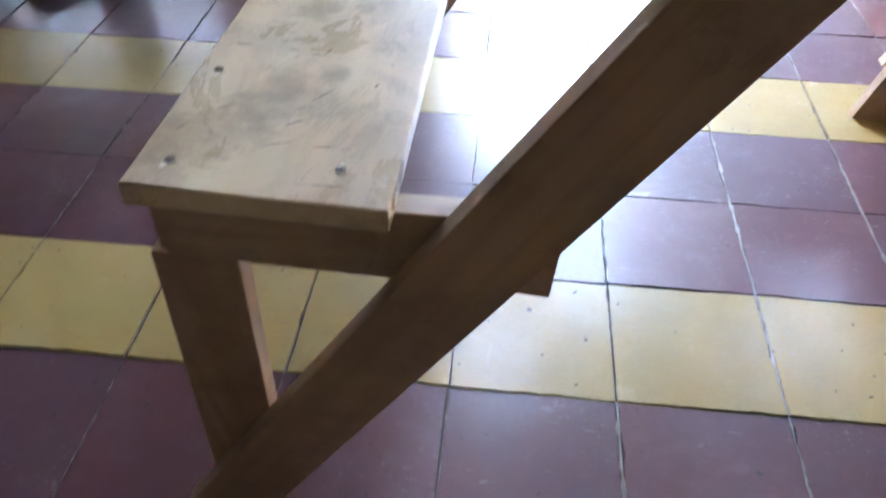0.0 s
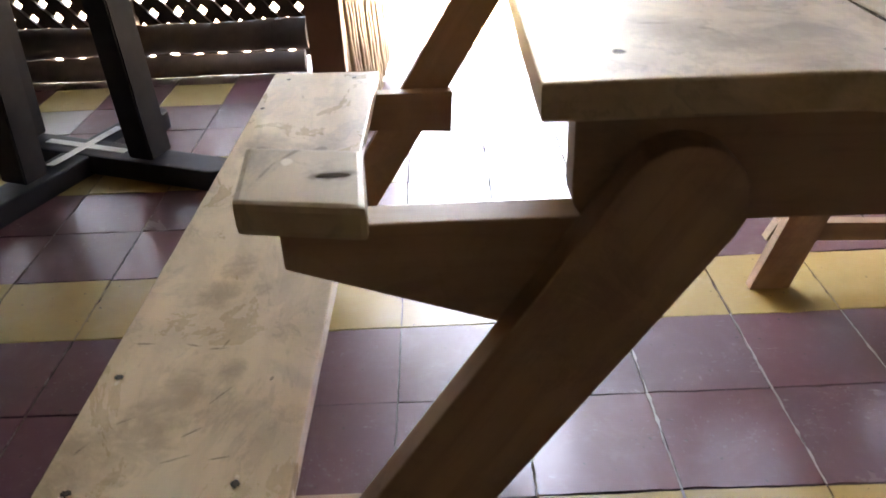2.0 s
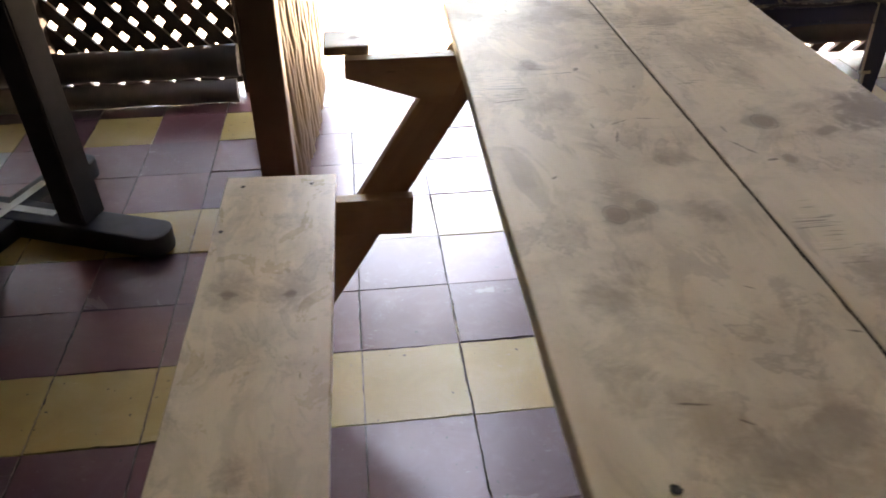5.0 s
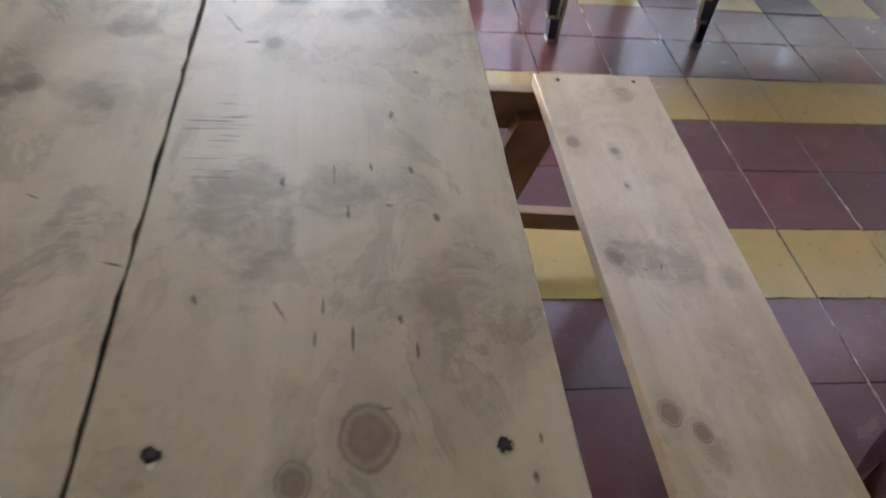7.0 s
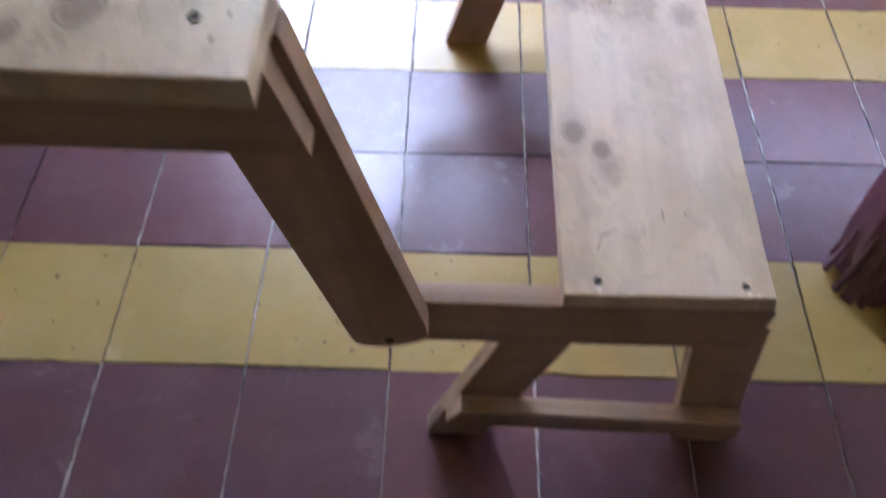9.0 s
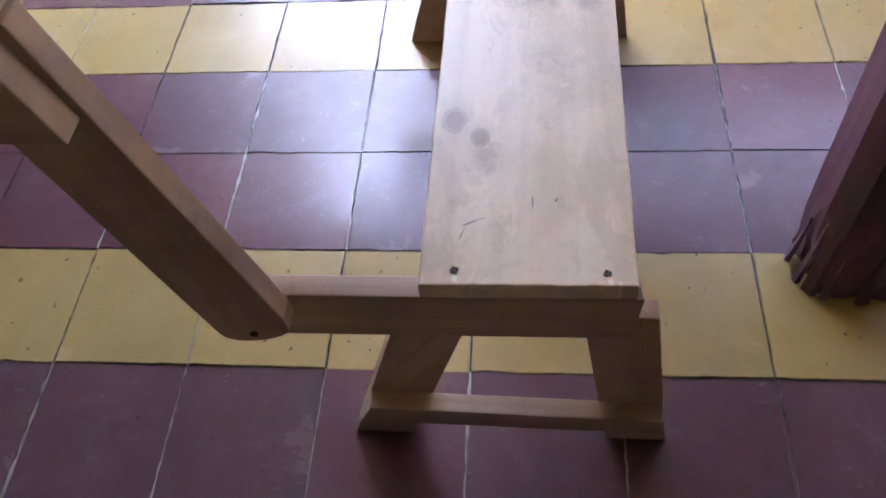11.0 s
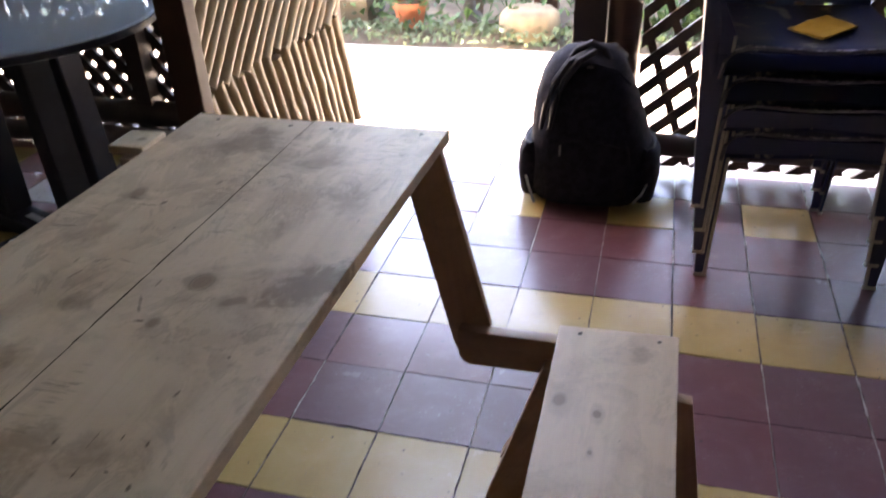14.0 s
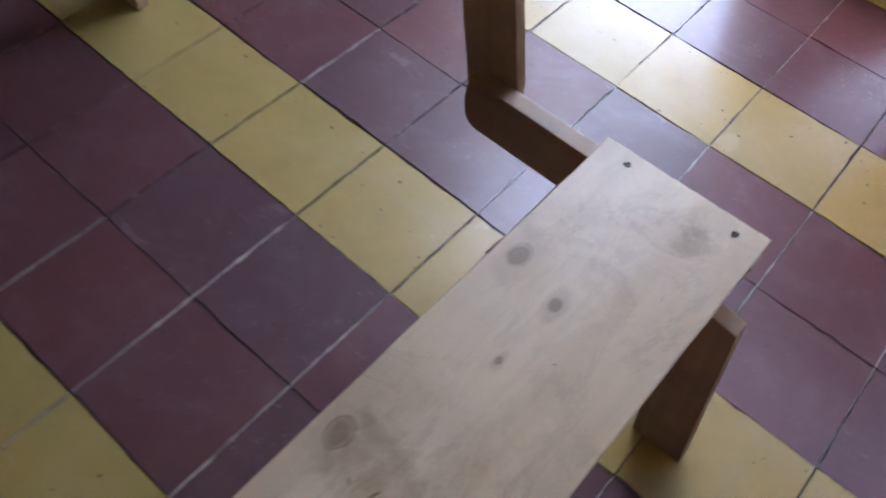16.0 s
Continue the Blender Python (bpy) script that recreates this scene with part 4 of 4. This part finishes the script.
# ---------------------------------------------------------------- the dark round table
def round_table():
    c = Vector((-1.45, 1.375, 0))
    ob = thing("round_table", "round table with pale glossy top on dark timber feet", "table", c)
    p, q = Vector((0.93, -0.365, 0)), Vector((0.365, 0.93, 0))
    for n, d in enumerate((p, q)):
        side = Vector((-d.y, d.x, 0))
        outline = []
        for s, e in ((1, 0.405 if n == 0 else 0.27), (-1, 0.405)):
            outline += [(s * (e + 0.035 * math.cos(a)), 0.045 * math.sin(a) * s) for a in [math.pi * (k - 4) / 8 for k in range(9)]]
        bm = prism([tuple((c + d * u + side * v)[:2]) for u, v in outline], 2, 0.0, 0.055 - 0.003 * n, 0.006)
        part("foot_beam", bm, M["base"], ob, "dark rounded foot beam")
        part("strap", prism([tuple((c + d * u + side * v)[:2]) for u, v in ((-0.13, -0.012), (0.13, -0.012), (0.13, 0.012), (-0.13, 0.012))], 2, 0.056 + 0.0015 * n, 0.058 + 0.0015 * n, 0), M["strap"], ob, "pale metal strap")
        for s in (1, -1):
            bm, loops = bmesh.new(), []
            for z, off in ((0.061, 0.208), (0.652, 0.178)):
                loops.append([bm.verts.new((*(c + d * (s * off + u) + side * v)[:2], z)) for u, v in ((-0.036, -0.040), (0.036, -0.040), (0.036, 0.040), (-0.036, 0.040))])
            for k in range(4):
                bm.faces.new((loops[0][k], loops[0][(k + 1) % 4], loops[1][(k + 1) % 4], loops[1][k]))
            bm.faces.new(loops[0][::-1]), bm.faces.new(loops[1])
            bmesh.ops.bevel(bm, geom=bm.edges[:], offset=0.004, segments=2, affect="EDGES")
            part("post", bm, M["base"], ob)
    top_at = (-1.385, 1.405, 0)
    part("tabletop", lathe([(0.355, 0.652), (0.378, 0.655), (0.378, 0.676), (0.372, 0.680), (0.30, 0.6805)], top_at, 64), M["disc"], ob, "pale glossy round top")
    part("edge_band", lathe([(0.3785, 0.656), (0.383, 0.657), (0.383, 0.673), (0.3785, 0.675)], top_at, 64), M["trim"], ob, "dark edge band")
    return ob


# ---------------------------------------------------------------- garden
def bush(name, label, at, size, count, leaf, mat, seed):
    rng = random.Random(seed)
    verts, faces = [], []
    for _ in range(count):
        u = Vector((rng.gauss(0, 1), rng.gauss(0, 1), rng.gauss(0, 1))).normalized() * rng.uniform(0.35, 1.0) ** 0.6
        c = Vector((at[0] + u.x * size[0], at[1] + u.y * size[1], at[2] + abs(u.z) * size[2] + rng.uniform(0, 0.02)))
        turn = Euler((rng.uniform(-1.1, 1.1), rng.uniform(-1.1, 1.1), rng.uniform(0, 6.28))).to_matrix()
        long, wide = leaf * rng.uniform(0.6, 1.3), leaf * rng.uniform(0.25, 0.5)
        k = len(verts)
        for x, y, z in ((-long, 0, 0), (-0.2 * long, wide, 0.12 * long), (long, 0, -0.2 * long), (-0.2 * long, -wide, 0.12 * long), (-0.1 * long, 0, -0.02 * long)):
            verts.append(c + turn @ Vector((x, y, z)))
        faces += [(k, k + 4, k + 1), (k + 1, k + 4, k + 2), (k + 2, k + 4, k + 3), (k + 3, k + 4, k)]
    mesh = bpy.data.meshes.new(name)
    mesh.from_pydata(verts, [], faces)
    mesh.materials.append(mat)
    return tagged(new(name, mesh), label, "plant", kind="stuff")


def pot(at, r, h, mat, label):
    ob = thing("flower_pot", label, "flower pot", at)
    bm = lathe([(r * 0.68, 0), (r * 0.72, 0.01), (r * 0.93, h * 0.78), (r * 1.02, h * 0.78), (r * 1.04, h), (r * 0.92, h), (r * 0.86, h * 0.86)], at, 28)
    smooth(part("pot_body", bm, mat, ob), 40)
    part("soil", lathe([(r * 0.80, h * 0.80), (r * 0.85, h * 0.865), (r * 0.3, h * 0.88)], at, 20), M["soil"], ob)
    return ob


left_unit()
right_unit()
lattice_fence(-2.60, -0.96, "dark stained diagonal lattice fence with a round lower beam", 0.116, 0.052, M["lattice"], ((0.85, 2.208, 0.025, 0.083), (-0.85, 2.188, 0.025, 0.083)))
lattice_fence(0.25, 3.00, "dark stained diagonal lattice fence beside the stacked chairs", 0.120, 0.038, M["brown_lattice"], ((1.15, 2.190, 0.024, 0.100), (-0.37, 2.204, 0.014, 0.096)))
gate()
# boards added out of view behind the lattice to cut sky light on the floor
for start, count, low, high, text in ((-2.60, 9, 0.92, 2.58, "unseen dark boards added above the lattice beside the round table to block sky light"), (0.26, 15, 0.68, 1.75, "unseen dark boards added above the lattice behind the chairs to block sky light")):
    upper = thing("fence_boarding", text, "boarding", (start + 0.09 * count, 2.25, low), "fence boarding")
    for k in range(count):
        part("board", block(start + 0.182 * k, start + 0.182 * k + 0.178, 2.236, 2.252, 0.42 if start + 0.182 * k > 1.33 else low, high, 0.001), M["lattice"], upper)

for x0, x1, y, high, mat, text in ((-1.615, -1.545, 2.165, 2.60, M["dark_post"], "dark square post against the lattice fence"), (0.035, 0.137, 2.20, 2.60, M["dark_post"], "dark square porch post"), (-0.955, -0.872, 2.20, 2.60, M["dark_post"], "dark square gate post")):
    p = thing("porch_post", text, "post", ((x0 + x1) / 2, y, 0), "porch posts")
    part("shaft", block(x0, x1, y - 0.045, y + 0.045, 0, high, 0.004), mat, p)
p = thing("porch_post", "round reddish-brown timber porch post", "post", (0.192, 2.21, 0), "porch posts")
smooth(part("shaft", tube([(0.192, 2.21, z) for z in (0, 0.5, 1.0, 1.6, 2.60)], [0.052, 0.053, 0.052, 0.051, 0.05], 20), M["post"], p))

p = thing("painted_post", "purple painted square timber post with a splintered foot", "post", (0.71, 0.17, 0), "porch posts")
rng = random.Random(4)
corners = [Vector(v) for v in ((0.648, 0.215), (0.652, 0.165), (0.668, 0.128), (0.715, 0.122), (0.765, 0.120), (0.768, 0.17), (0.760, 0.222), (0.70, 0.225))]
outline = [a.lerp(b, k / 4) for a, b in zip(corners, corners[1:] + corners[:1]) for k in range(4)]
gnaw = [0.004 + 0.004 * math.sin(1.1 * k) + rng.uniform(0.0, 0.003) + (0.012 if k in (3, 4, 5) else 0.0) for k in range(len(outline))]
bm, loops = bmesh.new(), []
for z in (0.0, 0.018, 0.04, 0.065, 0.095, 0.14, 0.25, 0.6, 1.2, 2.74):
    worn = max(0.0, 1.0 - z / 0.11)
    ring = []
    for k, v in enumerate(outline):
        inward = (Vector((0.71, 0.172)) - v).normalized() * gnaw[k] * worn
        rag = 0.0025 * worn + 0.0005
        ring.append(bm.verts.new((v.x + inward.x + 0.005 + rng.uniform(-rag, rag) - 0.028 * min(z, 0.6), v.y + inward.y + rng.uniform(-rag, rag), z)))
    loops.append(ring)
for a, b in zip(loops, loops[1:]):
    for k in range(len(outline)):
        bm.faces.new((a[k], a[(k + 1) % len(outline)], b[(k + 1) % len(outline)], b[k]))
bm.faces.new(loops[0]), bm.faces.new(loops[-1])
shaft = part("shaft", bm, M["purple_post"], p)
for k, high, wide, flare in ((2, 0.10, 0.009, 0.009), (5, 0.13, 0.007, 0.011), (7, 0.16, 0.011, 0.006), (9, 0.09, 0.006, 0.004), (13, 0.11, 0.010, 0.005)):
    v = outline[k]
    away = (v - Vector((0.71, 0.172))).normalized()
    across = Vector((-away.y, away.x))
    bm, rings = bmesh.new(), []
    for f in (0.0, 0.35, 0.7, 1.0):
        z = high * f
        c = v + away * (flare * (1 - f) ** 1.6 - 0.001) + Vector((0.005 - 0.028 * z, 0)) + across * rng.uniform(-0.002, 0.002)
        w, d = wide * (1.0 - 0.8 * f) * rng.uniform(0.8, 1.2), 0.0035 * (1.0 - 0.6 * f)
        rings.append([bm.verts.new((*(c + across * u * w + away * q * d), z)) for u, q in ((-1, -1), (1, -1), (0.7, 1), (-0.8, 0.8))])
    for a, b in zip(rings, rings[1:]):
        for n in range(4):
            bm.faces.new((a[n], a[(n + 1) % 4], b[(n + 1) % 4], b[n]))
    bm.faces.new(rings[0]), bm.faces.new(rings[-1])
    part("splinter", bm, M["torn"] if k in (5, 9) else M["purple_post"], shaft, "torn wood fibre")

log = thing("floor_log", "grey weathered log lying along the fence foot", "log", (-1.7, 2.085, 0))
rng = random.Random(5)
smooth(part("trunk", tube([(-2.55 + 0.066 * k, 2.085 + rng.uniform(-0.004, 0.004), 0.040) for k in range(25)], [0.040 * rng.uniform(0.90, 1.0) for _ in range(25)], 12), M["log"], log))

first = chair()
seat_at = pose(0.673, 1.797, 0, 0, 0, 2)
first.matrix_basis = seat_at
for k in range(1, 4):
    copy_thing(first, pose(0.673 - 0.010 * k, 1.797 - 0.003 * k, 0.070 * k, 0, 0, 2 + 0.4 * (-1) ** k))
patch = thing("yellow_cloth", "folded yellow cloth lying on the top chair", "cloth", (0.69, 1.75, 0.615))
bm = prism([(0.602, 1.742), (0.672, 1.655), (0.765, 1.765), (0.706, 1.845)], 2, 0.622, 0.628, 0.002)
bmesh.ops.subdivide_edges(bm, edges=bm.edges[:], cuts=3, use_grid_fill=True)
for v in bm.verts:
    v.co.z += 0.006 * noise.noise(v.co * 22) + 0.10 * max(0.0, v.co.y - 1.76)
part("fold", bm, M["label"], patch)

backpack()
round_table()

# the yard
concrete = new("yard", bpy.data.meshes.new("yard"))
bm = prism([(-12, 2.204), (12, 2.204), (12, 3.55), (-12, 3.55)], 2, -0.20, -0.012, 0)
bm.to_mesh(concrete.data), bm.free()
concrete.data.materials.append(M["concrete"])
tagged(concrete, "pale sunlit concrete path outside the porch", "path", kind="structure")
bm = bmesh.new()
bmesh.ops.create_grid(bm, x_segments=40, y_segments=30, size=1)
for v in bm.verts:
    v.co = Vector((v.co.x * 40, 3.5 + (v.co.y + 1) * 30, 0))
    v.co.z = -0.02 + 0.02 * noise.noise(v.co * 2) + 0.01 * max(0, v.co.y - 4)
ground = part("ground", bm, M["soil"], None)
tagged(ground, "dark garden soil with leaf litter", "ground", kind="structure")
pot((-1.045, 3.88, 0), 0.098, 0.145, M["terracotta"], "orange terracotta flower pot with a leafy plant")
bush("pot_plant", "bushy green plant growing in the terracotta pot", (-1.06, 3.90, 0.13), (0.19, 0.15, 0.26), 420, 0.028, M["leaf"], 1)
st = thing("stone_block", "low round cream stone block on the garden bed", "stone", (-0.36, 3.80, 0))
smooth(part("drum", lathe([(0.155, 0), (0.165, 0.03), (0.155, 0.11), (0.130, 0.135), (0.07, 0.142)], (-0.36, 3.80, 0), 26, 0.05, 3), M["stone"], st), 50)
bath = thing("bird_bath", "grey stone bird bath with a shallow bowl on a slim foot", "bird bath", (-0.745, 4.05, 0))
smooth(part("pedestal", lathe([(0.075, 0), (0.07, 0.03), (0.035, 0.06), (0.03, 0.15), (0.05, 0.175)], (-0.745, 4.05, 0), 20, 0.04, 6), M["log"], bath), 50)
smooth(part("bowl", lathe([(0.05, 0.17), (0.11, 0.205), (0.125, 0.235), (0.118, 0.238), (0.08, 0.212), (0.03, 0.205)], (-0.745, 4.05, 0), 28, 0.02, 7), M["log"], bath), 50)
gp = thing("garden_post", "brown weathered timber post among the shrubs", "post", (-0.33, 4.25, 0))
part("shaft", block(-0.40, -0.265, 4.20, 4.30, -0.03, 1.3, 0.006), M["post"], gp)
bin_ob = thing("garden_bin", "dark slate-blue plastic bin behind the planter", "bin", (-1.42, 4.22, 0))
smooth(part("tub", lathe([(0.10, 0), (0.105, 0.02), (0.125, 0.40), (0.135, 0.405), (0.135, 0.43), (0.12, 0.43)], (-1.42, 4.22, 0.0), 24), M["trim"], bin_ob), 40)
fl = thing("flowering_plant", "small plant with pink and orange blossoms beside the stone block", "plant", (-0.50, 3.98, 0))
rng = random.Random(31)
stems, petals = bmesh.new(), bmesh.new()
for _ in range(9):
    x, y, z = -0.50 + rng.uniform(-0.05, 0.06), 3.98 + rng.uniform(-0.03, 0.03), rng.uniform(0.12, 0.21)
    tube([(-0.50, 3.98, 0.0), ((x - 0.50) / 2, (y + 3.98) / 2, z * 0.6), (x, y, z)], [0.003, 0.0025, 0.002], 5, True, stems)
    for k in range(5):
        a = 1.257 * k + rng.uniform(-0.2, 0.2)
        u, v = Vector((math.cos(a), math.sin(a), 0.35)) * 0.020, Vector((-math.sin(a), math.cos(a), 0)) * 0.009
        c = Vector((x, y, z))
        petals.faces.new([petals.verts.new(c + p) for p in (Vector(), u * 0.6 + v, u, u * 0.6 - v)])
part("stem", stems, M["leaf"], fl)
part("blossom", petals, M["pink"], fl, "pink blossoms")
bx = thing("planter_box", "weathered stone planter box in the garden", "planter", (-1.55, 3.98, 0))
part("trough", block(-1.82, -1.30, 3.88, 4.08, 0, 0.14, 0.008), M["stone"], bx)
bush("ground_cover", "pale variegated ground cover along the path", (-0.7, 3.68, 0.0), (1.6, 0.16, 0.07), 1500, 0.022, M["pale_leaf"], 2)
bush("green_plants", "green low plants in the garden bed", (-0.2, 4.2, 0.0), (2.4, 0.5, 0.30), 2200, 0.04, M["leaf"], 3)
bush("hedge", "green shrubs behind the garden bed", (0.5, 5.7, 0.0), (6.0, 0.5, 0.75), 8000, 0.06, M["leaf"], 4)
bush("shrub", "green shrub beside the lattice fence", (1.0, 4.0, 0.0), (0.95, 0.32, 0.60), 2600, 0.04, M["leaf"], 6)
# screen of tall shrubs added to block low sky glare on the tiles
for x, y, high, seed in ((1.25, 3.95, 1.7, 21), (2.2, 3.9, 1.9, 22), (3.2, 3.9, 1.8, 23), (-2.3, 4.0, 1.6, 24), (-3.3, 3.95, 1.8, 25)):
    bush("tall_shrub", "tall leafy green shrub added beyond the garden path to block sky glare", (x, y, 0.05), (0.62, 0.30, high), 2200, 0.05, M["leaf"], seed)
# unseen trees: crowns added overhead to keep sun off the garden bed
for x, y in ((-3.9, 4.25), (-2.75, 4.15), (-1.75, 4.22), (-0.75, 4.15), (0.9, 4.3)):
    tree = thing("tree", "unseen tree added so its dense crown shades the garden bed", "tree", (x, y, 0), "garden trees")
    smooth(part("trunk", tube([(x, y, -0.05), (x + 0.03, y, 0.8), (x - 0.02, y, 1.9), (x, y, 3.2)], [0.06, 0.05, 0.04, 0.025], 10), M["trunk"], tree))
    crown = bush("crown", "", (x, y, 2.9), (1.0, 0.78, 0.7), 4200, 0.09, M["leaf"], int(x * 10) + 40)
    del crown["kind"], crown["category"]
    crown.parent, crown.matrix_parent_inverse = tree, tree.matrix_basis.inverted()

# unseen porch shell: walls and roof added to block sky and tune bounce
def shell(name, x0, x1, y0, y1, z0, z1, mat, label, category):
    ob = part(name, block(x0, x1, y0, y1, z0, z1, 0), mat, None)
    return tagged(ob, label, category, kind="structure")


shell("wall_south", -2.75, 3.15, -2.35, -2.2, 0, 2.75, M["back_bounce"], "unseen dim back wall added to close the porch and limit bounce light", "wall")
shell("wall_west", -2.75, -2.6, -2.2, 2.3, 0, 2.75, M["dark_bounce_wall"], "unseen dark side wall added to keep bounce light low", "wall")
shell("wall_east", 3.0, 3.15, -2.2, 2.3, 0, 2.75, M["pale_bounce_wall"], "unseen pale side wall added to bounce light onto the benches", "wall")
# roof parts stand out of view, added to hold sun and sky out
shell("ceiling", -2.75, 3.15, -2.35, 2.3, 2.75, 2.85, M["ceiling"], "unseen porch ceiling added to keep sun and sky out", "ceiling")
shell("eave", -2.75, 3.15, 2.15, 2.25, 2.60, 2.75, M["ceiling"], "unseen eave beam added over the fence to limit sky light", "beam")

# the floor last: joints, then tiles one by one
TILE = 0.20
floor = part("floor", block(-2.6, 3.0, -2.2, 2.2, -0.10, -0.0035, 0), M["grout"], None)
tagged(floor, "old polished cement tile floor in yellow and purple rows", "floor", kind="structure")
bm = bmesh.new()
for i in range(-3, 8):
    if i in (-3, 6):
        continue
    x = i * TILE
    rng = random.Random(i + 50)
    for j in range(-4, 11):
        chance, base = rng.random(), rng.uniform(0.0007, 0.0017)
        if chance < (0.85 if j % 3 == 0 else 0.15):
            continue
        n = 16
        mid = [x + rng.uniform(-0.0008, 0.0008) for _ in range(n + 1)]
        wide = [base * rng.choice((0.5, 0.8, 1.0, 1.3, 2.2)) for _ in range(n + 1)]
        ys = [(j + k / n) * TILE for k in range(n + 1)]
        prism([(p - w, y) for p, w, y in zip(mid, wide, ys)] + [(p + w * 0.9, y) for p, w, y in zip(mid[::-1], wide[::-1], ys[::-1])], 2, -0.0034, 0.0002, 0, bm)
part("limed_joints", bm, M["lime"], floor)


def tile_mesh(seed):
    rng = random.Random(seed)
    half, per = TILE / 2 - 0.0006, 11
    outer = []
    for side in range(4):
        a = math.pi / 2 * side
        for k in range(per):
            u = -half + 2 * half * k / per
            v = -half + (rng.uniform(0, 0.0010) if k else rng.uniform(0.0003, 0.0014))
            if k and rng.random() < 0.14:
                v += rng.uniform(0.0012, 0.0030)
            u += 0.0006 if k == 0 else 0
            outer.append((u * math.cos(a) - v * math.sin(a), u * math.sin(a) + v * math.cos(a)))
    n = len(outer)
    verts = [(x, y, -0.0032) for x, y in outer] + [(x * 0.9968, y * 0.9968, 0.0) for x, y in outer]
    faces = [(k, (k + 1) % n, n + (k + 1) % n, n + k) for k in range(n)] + [tuple(range(n, 2 * n))]
    mesh = bpy.data.meshes.new("tile")
    mesh.from_pydata(verts, [], faces)
    return mesh


kinds = {key: [tile_mesh(10 * s + s) for s in range(5)] for key in ("yellow", "purple", "grey_tile")}
for key, meshes in kinds.items():
    for mesh in meshes:
        mesh.materials.append(M[key])
rng = random.Random(77)
rest = {"yellow": ([], []), "purple": ([], []), "grey_tile": ([], [])}
for j in range(-11, 11):
    for i in range(-13, 15):
        if j < 9:
            key = "yellow" if j % 3 == 0 else "purple"
        else:
            key = "yellow" if j == 9 and i % 2 else "purple"
        if (i, j) in ((-9, 8),):
            key = "grey_tile"
        x, y = (i + 0.5) * TILE + rng.uniform(-0.0012, 0.0012), (j + 0.5) * TILE + rng.uniform(-0.0012, 0.0012)
        turn, tip, kind = rng.uniform(-0.35, 0.35), (rng.uniform(-0.45, 0.45), rng.uniform(-0.45, 0.45)), rng.randrange(5)
        lift = rng.uniform(-0.0008, 0.0004)
        m = pose(x, y, lift, *tip, turn)
        if -9 <= i <= 8 and -4 <= j <= 10:
            ob = new("tile", kinds[key][kind])
            ob.parent, ob.matrix_basis = floor, m
        else:
            verts, faces = rest[key]
            k = len(verts)
            src = kinds[key][kind]
            verts += [m @ v.co for v in src.vertices]
            faces += [tuple(k + v for v in f.vertices) for f in src.polygons]
for key, (verts, faces) in rest.items():
    if verts:
        mesh = bpy.data.meshes.new("outer_tiles")
        mesh.from_pydata(verts, [], faces)
        mesh.materials.append(M["outer_" + key])
        ob = tagged(new("outer_tiles", mesh), kind="stuff")
        ob.parent = floor
